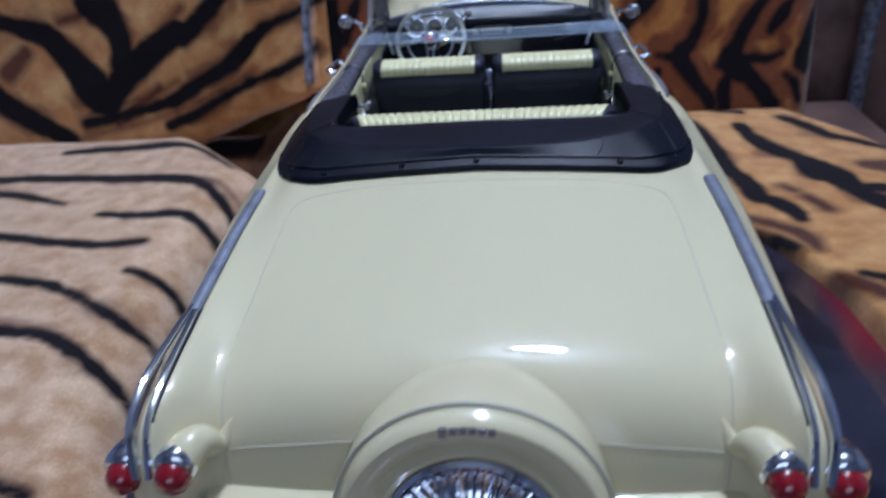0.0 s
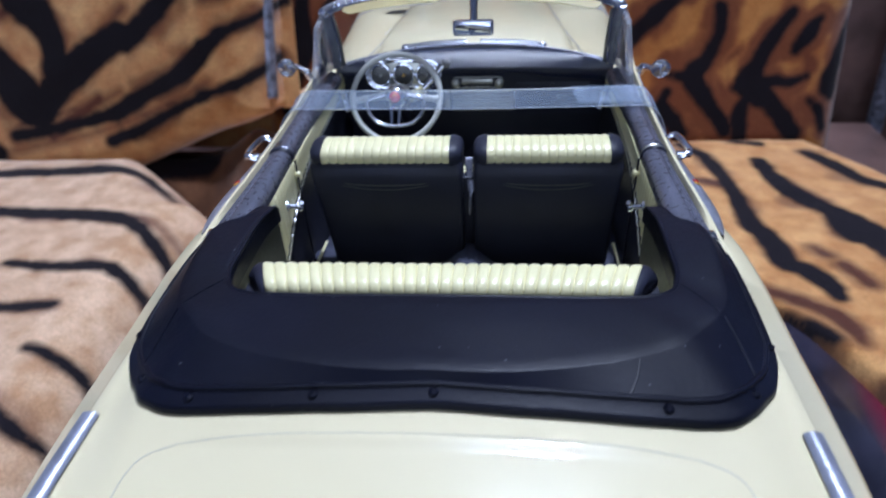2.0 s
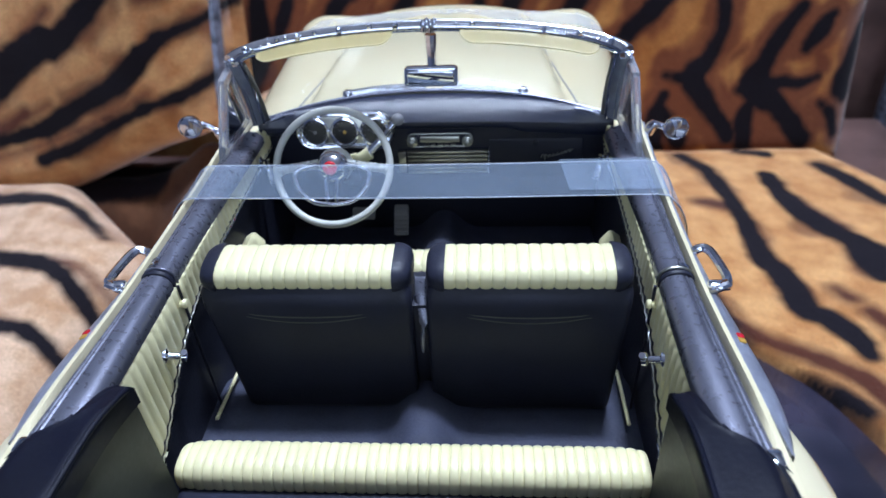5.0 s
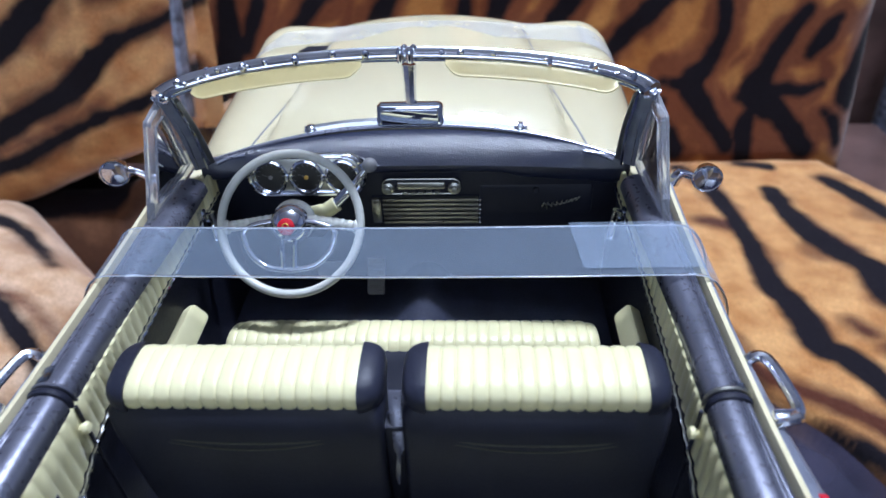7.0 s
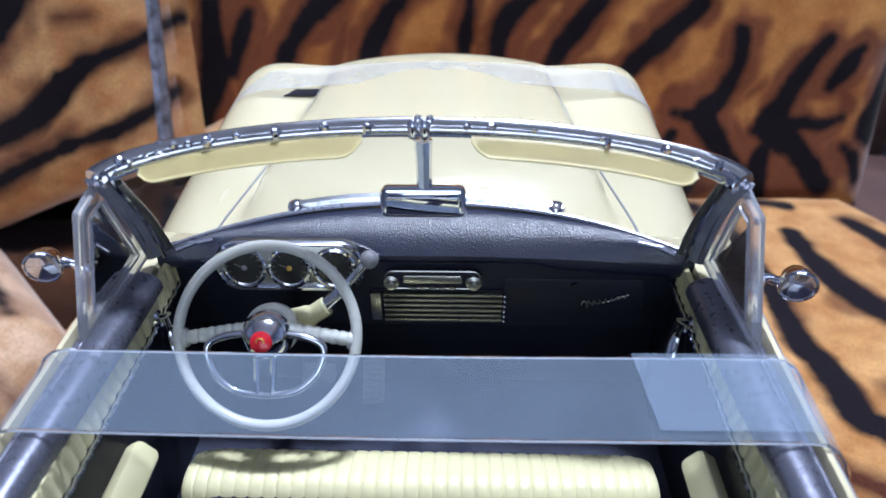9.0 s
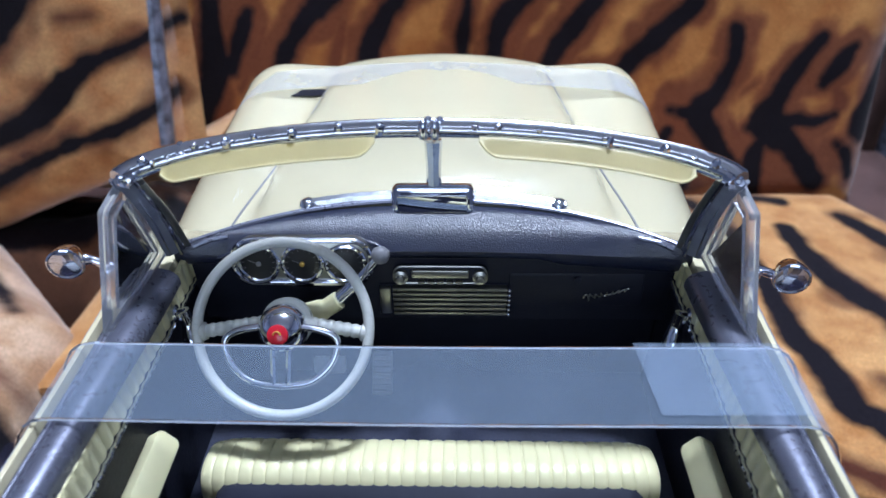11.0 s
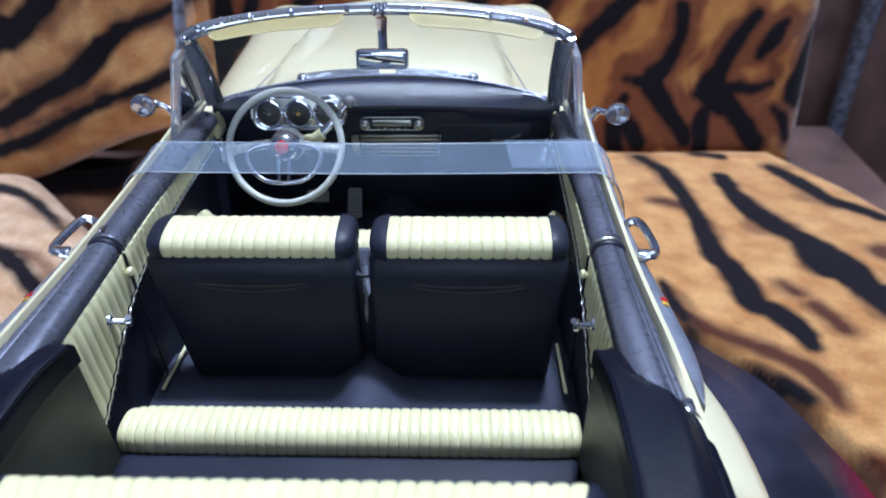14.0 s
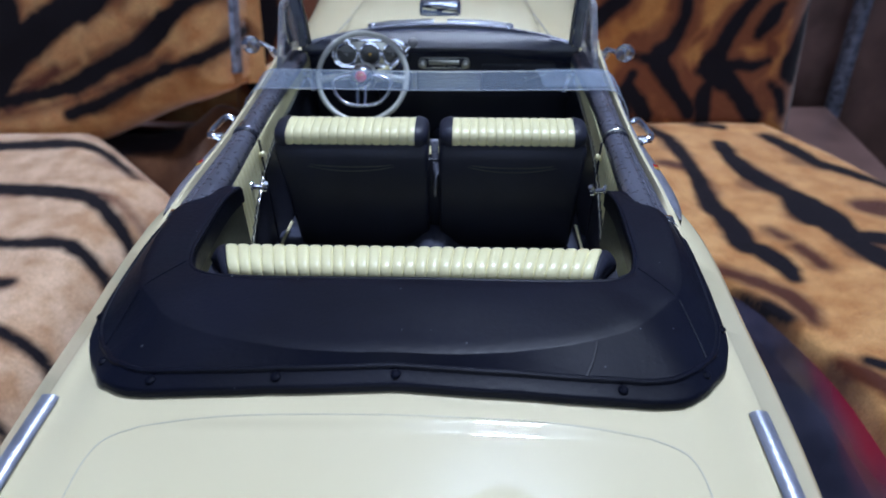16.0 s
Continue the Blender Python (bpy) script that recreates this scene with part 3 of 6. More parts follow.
def cover_point(i, w):
    """w runs from the inner lip (0) over the top edge of the sloping side (0.6) to the outer rim (1)."""
    a, b = ci[i], co[i]
    crease = lerp(CREASE, abs(i - 48))
    v = w if w < 0.06 or w > 0.87 else (0.06 + (crease - 0.06) * (w - 0.06) / 0.54 if w < 0.6 else crease + (0.87 - crease) * (w - 0.6) / 0.27)
    out = Vector((b.x - a.x, b.y - a.y, 0)).normalized()
    b = b + out * (0.006 * noise.noise(Vector((i * 0.33, 0.2, 1.7))) + 0.002 * noise.noise(Vector((i * 0.9, 4.2, 0.7))))
    zo = max(deck(b.x, b.y), 1.03 if b.y > -0.6 else 0) + 0.004
    if v < 0:
        return (a.x, a.y, a.z + v)
    x, y = a.x + (b.x - a.x) * min(v, 1), a.y + (b.y - a.y) * min(v, 1)
    rear = sstep((-0.85 - b.y) / 0.4)
    rise = 0.014
    far = abs(i - 48)
    hem = 0.026 + 0.018 * (1 - sstep((far - 28) / 14))
    if v < 0.06:
        z = a.z + 0.018 * math.sin(v / 0.06 * math.pi / 2)
    elif v < crease:
        z = a.z + 0.018 + rise * (v - 0.06) / (crease - 0.06) - 0.004 * sstep((v - crease + 0.07) / 0.07) ** 2
    elif v < 0.87:
        t = (v - crease) / (0.87 - crease)
        z = a.z + 0.018 + rise + (zo + hem - a.z - 0.018 - rise) * t - 0.004 * (1 - t)
    elif v < 0.975:
        z = zo + hem - (hem - 0.024) * ((v - 0.87) / 0.105) ** 0.8
    else:
        z = zo + 0.024 * math.sqrt(max(0, 1 - ((v - 0.975) / 0.025) ** 2))
    wr = (0.010 * noise.noise(Vector((x * 2.6, y * 2.6, 0.4))) + 0.005 * noise.noise(Vector((x * 9 + y * 5, y * 3, 2.2)))) * math.sin(math.pi * min(1, max(0, v))) ** 0.7
    if far > 41:
        z = 1.0 + (z - 1.0) * (0.35 + 0.65 * math.sqrt(max(0, 1 - ((far - 41) / 7) ** 2)))
    return (x, y, z + wr)


bm = BM()
vv = [-0.07, -0.05, -0.03, -0.015, 0, 0.02, 0.04, 0.06, 0.12, 0.2, 0.28, 0.36, 0.44, 0.52, 0.57, 0.59, 0.6, 0.61, 0.63, 0.68, 0.74, 0.8, 0.84, 0.862, 0.87, 0.88, 0.90, 0.93, 0.96, 0.975, 0.985, 0.995, 1.0]
g = surface(bm, cover_point, range(len(ci)), vv)
for row in (g[0], g[-1]):
    p = row[7:]
    base = [bm.verts.new((v.co.x, v.co.y, 0.99)) for v in p]
    for a in range(len(p) - 1):
        bm.faces.new((p[a], p[a + 1], base[a + 1], base[a]))
bmesh.ops.recalc_face_normals(bm, faces=bm.faces)
wall = BM()
surface(wall, lambda k, z: (ci[k].x * 1.012, ci[k].y - 0.008, z), range(len(ci)), steps(0.42, 1.03, 5))
bmesh.ops.recalc_face_normals(wall, faces=wall.faces)
part("rear_side_trim", wall, OLIVE, car, "dark olive vinyl trim round the rear seat")
cover = part("roof_cover", bm, BOOT, car, "black padded vinyl cover over the folded roof")
for name, v, r, skip in (("stitched_edge", 0.872, 0.009, 5), ("lip_piping", 0.03, 0.008, 2)):
    line = [Vector(cover_point(i, v)) - Vector((0, 0, 0.002)) for i in range(skip, len(ci) - skip)]
    part(name, tube(BM(), line, r, 8), BOOT, cover)
last = len(ci) - 1
for i0, v0, i1, v1 in ((28, 0.62, 31, 0.86), (last - 28, 0.62, last - 31, 0.86), (26, 0.08, 28, 0.58), (last - 26, 0.08, last - 28, 0.58), (last - 41, 0.62, last - 42, 0.86)):
    pts = []
    for t in steps(0, 1, 8):
        i = i0 + (i1 - i0) * t
        k = min(last - 1, int(i))
        p, q = Vector(cover_point(k, v0 + (v1 - v0) * t)), Vector(cover_point(k + 1, v0 + (v1 - v0) * t))
        pts.append(p + (q - p) * (i - k) - Vector((0, 0, 0.0015)))
    part("seam_fold", tube(BM(), pts, 0.0045, 6), BOOT, cover)
for i in (24, 33, 40, 44, 48, 55, 63, 72):
    p, q = Vector(cover_point(i, 0.925)), Vector(cover_point(i, 0.90))
    stud = part("snap_fastener", lathe(BM(), [(0.014, -0.01), (0.014, 0.003), (0.009, 0.008), (0.001, 0.010)], Matrix.Translation(p), 10), BOOT, cover)
    part("pucker", tube(BM(), [p, (p + q) / 2 + Vector((0, 0, 0.004)), q], [0.012, 0.009, 0.003], 6), BOOT, stud)

# ---- cabin tub ----
def tunnel(x):
    return 0.10 * math.exp(-abs((x - 0.02) / 0.098) ** 2.6)


bm = BM()
surface(bm, lambda y, x: (x, y, 0.432 - 0.072 * sstep((y - 0.06) / 0.16) + tunnel(x) * (1 if y > -0.3 else 0.8)), steps(-0.95, 1.3, 30), steps(-0.8, 0.8, 48), flip=True)
part("cabin_floor", bm, CARPET, car, "dark blue-grey floor covering")
bm = BM()
surface(bm, lambda z, x: (x, 1.22 + 0.08 * (z - 0.36), z), steps(0.36, 0.95, 8), steps(-0.8, 0.8, 10))
part("firewall", bm, BLACK, car)

LINE = [(-1.0, 0.45), (-0.6, 0.55), (-0.34, 0.68), (-0.19, 0.77), (0.0, 0.85), (0.3, 0.895), (1.2, 0.90)]
for s in (-1, 1):
    bm = BM()
    surface(bm, lambda y, z: (s * (0.775 - 0.02 * (1 - z)), y, z), steps(-1.0, 1.2, 20), steps(0.34, 0.99, 6), flip=s < 0)
    door = part("door_trim", bm, BLACK, car, "black and ribbed cream side trim")
    bm = BM()
    def rib(y, t):
        z = lerp(LINE, y) + (0.992 - lerp(LINE, y)) * min(1, t * 1.02)
        d = 0.007 * abs(math.sin(math.pi * y / 0.041)) ** 0.7
        return (s * (0.768 - 0.02 * (1 - z) - d * (1 - sstep((t - 0.86) / 0.14)) + 0.006 * sstep((t - 0.9) / 0.1)), y, z)
    surface(bm, rib, steps(-0.60, 1.12, 340), [0, 0.3, 0.6, 0.9, 0.965, 1.0], flip=s < 0)
    part("ribbed_panel", bm, VINYL, door, "ribbed cream vinyl band")
    bm = BM()
    tube(bm, [(s * (0.755 - 0.02 * (1 - lerp(LINE, y)) - 0.004 * abs(math.sin(math.pi * y / 0.041))), y, lerp(LINE, y)) for y in steps(-0.60, 1.12, 160)], 0.006, 6)
    part("piping", bm, CHROME, door)
    bm = BM()
    tube(bm, [(s * 0.722, y, 0.458 - 0.08 * y) for y in steps(-0.12, 0.15, 64)], [0.005 + 0.003 * abs(math.sin(math.pi * k / 4)) for k in range(65)], 8)
    part("sill_piping", bm, VINYL, door, "ribbed cream sill strip")
    # door-top rail in two lengths with a chrome cap at the joint
    for y0, y1 in ((-0.67, -0.015), (0.015, 0.98)):
        bm = BM()
        def rail(y, a):
            xi = 0.768 - 0.03 * sstep((y - 0.2) / 0.8)
            xo = lerp(BELT, y) - 0.024
            c, w = (xi + xo) / 2, (xo - xi) / 2
            ang = math.pi * a
            ridge = -0.0055 * (math.exp(-((a - 0.30) / 0.025) ** 2) + math.exp(-((a - 0.40) / 0.02) ** 2) )
            return (s * (c + w * math.cos(ang)), y, 0.985 + 0.058 * math.sin(ang) ** 0.6 + ridge)
        gg = surface(bm, rail, steps(y0, y1, 14), steps(0, 1, 40), flip=s > 0)
        bm.faces.new(gg[0]), bm.faces.new(gg[-1])
        bmesh.ops.recalc_face_normals(bm, faces=bm.faces)
        part("top_rail", bm, RAIL, door, "dark grey metallic door-top rail")
    # seam between the two lengths, a thin bright lip and a chrome sleeve on the outer half
    def over_rail(y, a, up):
        return (s * (0.8215 + (0.050 + up) * math.cos(math.pi * a)), y, 0.985 + (0.058 + up) * math.sin(math.pi * a) ** 0.6)
    part("rail_seam", tube(BM(), [over_rail(0.0, k / 24, -0.006) for k in range(25)], 0.012, 8, up=(0, 1, 0)), BLACK, door)
    part("rail_lip", tube(BM(), [over_rail(0.019, k / 24, 0.001) for k in range(25)], 0.0055, 8, up=(0, 1, 0)), RAIL if s < 0 else SATIN, door)
    bm = BM()
    surface(bm, lambda y, a: over_rail(y, a, 0.004 + 0.0015 * math.sin(y * 190)), steps(0.016, 0.078 if s < 0 else 0.040, 8), steps(0.03, 0.46, 14), flip=s > 0)
    bmesh.ops.solidify(bm, geom=bm.faces[:], thickness=0.005)
    part("rail_cap", bm, CAST, door)
    bm = BM()
    block(bm, (s * 0.896, -0.655, 1.018), (0.036, 0.05, 0.034), 0.01)
    part("rail_tip", bm, CAST, door)
    # seam at the rear edge of the door
    bm = BM()
    tube(bm, [(s * (0.759 - 0.02 * (1 - z)), -0.004 - 0.02 * (0.99 - z), z) for z in steps(0.40, 0.99, 12)], 0.005, 6)
    part("door_seam", bm, BLACK, door)
    # corner block between the door and the dash
    bm = BM()
    block(bm, (s * 0.838, 1.115, 0.955), (0.10, 0.26, 0.09), 0.015)
    part("corner_block", bm, CREAM, door)
    # winder and door handles
    m = facing((s * 0.77, -0.195, 0.865), (-s, 0.25, -0.25))
    wd = part("winder", lathe(BM(), [(0.026, 0.0), (0.026, 0.010), (0.012, 0.016), (0.011, 0.050), (0.022, 0.056), (0.022, 0.070), (0.001, 0.074)], m, 16), CHROME, door, "chrome window winder")
    bm = BM()
    tube(bm, [m @ Vector((0, 0, 0.062)), m @ Vector((s * 0.02, 0.035, 0.064))], 0.010, 8)
    part("crank", bm, CHROME, wd)
    m = facing((s * 0.765, 0.92, 0.92), (-s, 0, 0))
    wd = part("winder", lathe(BM(), [(0.026, 0.0), (0.026, 0.015), (0.016, 0.022), (0.016, 0.04), (0.001, 0.045)], m, 16), CHROME, door, "chrome window winder")
    bm = BM()
    tube(bm, curve([(s * 0.728, 0.92, 0.932), (s * 0.717, 0.91, 0.882), (s * 0.707, 0.885, 0.835)], 5), [0.020 + 0.008 * sstep((k - 4) / 5) for k in range(11)], 10)
    part("crank", bm, CHROME, wd)
    part("lock_button", lathe(BM(), [(0.012, 0), (0.012, 0.012), (0.017, 0.016), (0.012, 0.026), (0.001, 0.028)], facing((s * 0.762, -0.02, 0.925), (-s, 0, 0.2)), 12), VINYL, door)
    # armrest
    bm = BM()
    slab(bm, rounded(-0.112, -0.040, 0.112, 0.040, 0.022), 0.055, 0.012, facing((s * 0.755, 0.52, 0.70), (-s * 0.8, 0, 0.6), (0, 0, 1)))
    part("armrest", bm, VINYL, door, "cream vinyl armrest")
    # outside handle: a chrome loop standing off the flank
    bm = BM()
    loop = curve([(s * 0.89, 0.125, 1.0), (s * 0.908, 0.13, 1.03), (s * 0.938, 0.115, 1.04), (s * 0.955, 0.02, 1.04), (s * 0.955, -0.045, 1.04), (s * 0.932, -0.062, 1.036), (s * 0.89, -0.058, 1.01)], 5)
    tube(bm, loop, 0.0145, 8)
    hd = part("outer_handle", bm, CAST, door, "chrome pull handle")
    bm = BM()
    block(bm, (s * 0.928, -0.055, 1.036), (0.068, 0.034, 0.026), 0.01)
    part("push_button", bm, CHROME, hd)
    # side mirror
    mc = Vector((s * (1.036 if s < 0 else 1.020), 0.95, 1.083 if s < 0 else 1.042))
    mf = facing(mc, (-s * 0.22, -1, 0.03))
    mir = part("wing_mirror", lathe(BM(), [(0.002, -0.075), (0.020, -0.068), (0.036, -0.044), (0.046, -0.018), (0.051, 0.0), (0.051, 0.008), (0.046, 0.011), (0.043, 0.007)], mf, 28), CHROME, car, "round chrome wing mirror")
    part("mirror_glass", lathe(BM(), [(0.044, 0.004), (0.043, 0.007), (0.030, 0.0095), (0.001, 0.011)], mf, 28), CHROME, mir)
    bm = BM()
    tube(bm, curve([mc + Vector((-s * 0.012, 0.018, -0.004)), (s * 0.98, 0.98, mc.z - 0.01), (s * 0.935, 0.98, 1.045), (s * 0.915, 0.98, 1.005)], 5), [0.018] * 5 + [0.014] * 5 + [0.022] * 6, 10)
    part("stalk", bm, CHROME, mir)
    # bright side moulding under the belt strip, with a small crest
    bm = BM()
    def mould(y, k):
        m = lerp(MOULD_W, y)
        px, pz = [(0.0, 0.985), (0.003, 1.018), (0.006 + 0.3 * m, 1.016), (0.004 + 0.7 * m, 1.002), (m, 0.975), (m, 0.92), (0.0, 0.90)][k]
        return (s * (lerp(BELT, y) + px), y, pz)
    surface(bm, mould, steps(-0.64, 1.06, 40), range(7), flip=s > 0)
    moulding = part("side_moulding", bm, PALE, car, "grey metal side moulding with a small crest")
    for dy, mt in ((-0.009, GOLD), (0.010, ENAMEL_RED)):
        bm = BM()
        slab(bm, rounded(-0.009, -0.011, 0.009, 0.011, 0.004), 0.004, 0.001, facing((s * 0.938, -0.255 + dy, 1.012), (s * 0.35, 0.05, 0.9)))
        part("crest", bm, mt, moulding)


# ---- seats ----
def pleats(x0, x1, ring, pitch, amp, ends=0.03, flare=0.0):
    """A pleated roll along x; ring is a list of (y, z) round it."""
    n = max(1, round((x1 - x0) / pitch))
    cy, cz = sum(p[0] for p in ring) / len(ring), sum(p[1] for p in ring) / len(ring)
    rings = []
    sub = 10
    for i in range(n * sub + 1):
        x = x0 + (x1 - x0) * i / (n * sub)
        d = amp * (abs(math.sin(math.pi * i / sub)) ** 0.36 - 1)
        e = min(1, min(x - x0, x1 - x) / ends) if ends else 1
        k = math.sqrt(1 - (1 - e) ** 2) * 0.25 + 0.75 if ends else 1
        row = []
        for y, z in ring:
            v = Vector((y - cy, z - cz))
            v = v * k + v.normalized() * d
            row.append((x * (1 + flare * v.x / x1), cy + v.x, cz + v.y))
        rings.append(row)
    return loft(BM(), rings)


def ring_of(cy, cz, hy, hz, n=18, p=2.6, tilt=0.0):
    out = []
    for k in range(n):
        t = 2 * math.pi * k / n
        c, s_ = math.cos(t), math.sin(t)
        y = hy * math.copysign(abs(c) ** (2 / p), c)
        z = hz * math.copysign(abs(s_) ** (2 / p), s_)
        a = radians(tilt)
        out.append((cy + y * math.cos(a) - z * math.sin(a), cz + y * math.sin(a) + z * math.cos(a)))
    return out


for x0, x1 in ((-0.705, -0.004), (0.044, 0.705)):
    rings = []
    taper = 0.75 if x0 < -0.3 else 0.4
    for z, y0, y1, in0, in1 in ((0.43, -0.02, 0.05, 0.105 * taper, 0.004), (0.46, -0.034, 0.08, 0.095 * taper, 0.0), (0.70, -0.036, 0.10, 0.062 * taper, 0.0), (0.82, -0.026, 0.12, 0.034 * taper, 0.0), (0.90, -0.012, 0.13, 0.010 * taper, 0.0), (0.945, 0.004, 0.14, 0.0, 0.0), (0.965, 0.02, 0.14, 0.01, 0.01)):
        a, b = (x0 + in0, x1 - in1) if x0 < -0.3 else (x0 + in1, x1 - in0)
        rings.append([(x, y, z) for x, y in rounded(a, y0, b, y1, 0.022, 4)])
    seat = part("front_seat_back", loft(BM(), rings), BLACK, car, "black seat back with a pleated cream top roll")
    inside = 0.056
    part("pleated_roll", pleats(x0 + inside, x1 - inside, ring_of(0.103, 0.984, 0.093, 0.047, tilt=3), 0.0395, 0.0058, 0), VINYL, seat, "pleated cream vinyl roll")
    for a, b, e in ((x0, x0 + inside + 0.004, 0), (x1 - inside - 0.004, x1, 1)):
        rr = []
        base = ring_of(0.105, 0.982, 0.102, 0.052, tilt=3)
        for k in range(9):
            t = k / 8
            x = a + (b - a) * t
            q = t if e == 0 else 1 - t
            w = math.sqrt(1 - (1 - q) ** 2) * 0.5 + 0.5
            rr.append([(x, 0.105 + (y - 0.105) * w, 0.982 + (z - 0.982) * w) for y, z in base])
        part("roll_end", loft(BM(), rr), BLACK, seat)
    bm = BM()
    xm = (x0 + x1) / 2
    tube(bm, curve([(xm - 0.25, -0.008, 0.89), (xm - 0.15, -0.016, 0.872), (xm, -0.018, 0.866), (xm + 0.15, -0.016, 0.872), (xm + 0.25, -0.008, 0.89)], 6), 0.0026, 6)
    part("pocket_seam", bm, OLIVE, seat)
    part("pocket_seam", tube(BM(), curve([(xm - 0.20, -0.016, 0.868), (xm - 0.1, -0.021, 0.852), (xm, -0.023, 0.847), (xm + 0.1, -0.021, 0.852), (xm + 0.20, -0.016, 0.868)], 6), 0.002, 6), OLIVE, seat)
bm = BM()
block(bm, (0.02, 0.045, 0.66), (0.10, 0.06, 0.46), 0.012)
part("seat_hinge_cover", bm, BLACK, car)
BLADE = [(0.021, 0.075, 0.955, 0.017), (0.024, 0.045, 0.915, 0.017), (0.030, 0.014, 0.868, 0.015), (0.032, -0.004, 0.838, 0.014), (0.031, -0.010, 0.826, 0.006), (0.028, -0.022, 0.785, 0.008), (0.026, -0.026, 0.745, 0.006), (0.026, -0.026, 0.725, 0.003)]
rings = [[(x + a * w, y + b * 0.008, z + b * 0.004) for a, b in ((-1, -0.6), (-0.7, -1), (0.7, -1), (1, -0.6), (1, 0.8), (-1, 0.8))] for x, y, z, w in BLADE]
part("centre_armrest", loft(BM(), rings), RAIL, car, "narrow slate-grey folding armrest between the seats")
# front bench
bm = BM()
block(bm, (0, 0.37, 0.50), (1.22, 0.54, 0.16), 0.05, seg=3)
bench = part("front_bench", bm, BLACK, car, "black bench cushion with pleated cream front")
part("pleated_front", pleats(-0.66, 0.66, ring_of(0.66, 0.52, 0.10, 0.085, p=2.6, tilt=-14), 0.0385, 0.0045, 0.10), VINYL, bench, "pleated cream vinyl")
# rear bench
bm = BM()
block(bm, (0, -0.62, 0.44), (1.46, 0.56, 0.22), 0.05, seg=3)
bench = part("rear_bench", bm, BLACK, car, "black rear bench with pleated cream front")
part("pleated_front", pleats(-0.725, 0.725, ring_of(-0.38, 0.560, 0.078, 0.068, p=2.8), 0.0318, 0.006, 0.11), VINYL, bench, "pleated cream vinyl")
rings = []
for z, y0, y1, w in ((0.45, -0.86, -0.74, 0.66), (0.7, -0.92, -0.80, 0.67), (0.95, -1.02, -0.88, 0.67), (1.03, -1.05, -0.90, 0.66)):
    rings.append([(x, y, z) for x, y in rounded(-w, y0, w, y1, 0.04, 4)])
back = part("rear_seat_back", loft(BM(), rings), BLACK, car, "black rear seat back with a pleated cream roll")
part("pleated_roll", pleats(-0.592, 0.592, ring_of(-0.982, 1.052, 0.082, 0.050, tilt=-3), 0.0385, 0.008, 0, flare=0.35), VINYL, back, "pleated cream vinyl roll")
for s in (-1, 1):
    rr = []
    base = ring_of(-0.99, 1.048, 0.095, 0.05, tilt=-3)
    for k in range(9):
        t = k / 8
        w = math.sqrt(1 - t**2) * 0.6 + 0.4
        rr.append([(s * (0.590 + 0.35 * (y + 0.99) + 0.036 * t), -0.99 + (y + 0.99) * w, 1.045 + (z - 1.045) * w) for y, z in base])
    part("roll_end", loft(BM(), rr), BLACK, back)

# ---- dashboard ----
def pad_point(x, t):
    ax = abs(x) / 0.78
    yb, zb = 1.27 - 0.17 * ax**2.2, 1.075 - 0.03 * ax**2
    yf, zf = 1.115 - 0.03 * ax**2, 1.005 - 0.01 * ax**2
    if t <= 0.6:
        u = t / 0.6
        bulge = 0.008 * math.sin(math.pi * u)
        return (x, yb + (yf - yb) * u, zb + (zf - zb) * u**1.8 + bulge * (1 - 0.3 * ax))
    u = (t - 0.6) / 0.4
    return (x, yf - 0.012 * math.sin(math.pi * u) + 0.05 * u, zf - (0.06 + 0.026 * sstep((x - 0.33) / 0.08)) * u)


bm = BM()
surface(bm, pad_point, steps(-0.79, 0.79, 90), steps(0, 1, 20))
bmesh.ops.recalc_face_normals(bm, faces=bm.faces)
dash = part("dashboard", bm, GRAIN, car, "black grained dashboard with chrome instruments")
bm = BM()
surface(bm, lambda x, z: (x, 1.13 + 0.06 * (0.95 - z), z), steps(-0.79, 0.79, 12), steps(0.70, 0.97, 6))
part("dash_face", bm, BLACK, dash)
BROW = [(-0.66, 0.64), (-0.60, 0.54), (-0.50, 0.47), (-0.40, 0.45), (-0.28, 0.46), (-0.18, 0.53), (-0.13, 0.62)]
part("instrument_brow", tube(BM(), [Vector(pad_point(x, lerp(BROW, x))) + Vector((0, 0, 0.001)) for x in steps(-0.66, -0.13, 40)], 0.007, 8), GRAIN, dash)
bm = BM()
slab(bm, rounded(-0.22, -0.078, 0.22, 0.078, 0.07, 8), 0.035, 0.012, facing((-0.40, 1.125, 0.972), (0, -1, 0.22)))
pod = part("instrument_panel", bm, SATIN, dash, "silver instrument panel with chrome rim and three round dials")
pm = facing((-0.40, 1.125, 0.972), (0, -1, 0.22))
part("rim", tube(BM(), [pm @ Vector((x, y, 0.034)) for x, y in rounded(-0.215, -0.074, 0.215, 0.074, 0.068, 8)], 0.009, 8, closed=True), CHROME, pod)
part("lower_bar", tube(BM(), [pm @ Vector((-0.15 + 0.3 * t, -0.062, 0.036)) for t in steps(0, 1, 6)], 0.005, 6), CHROME, pod)
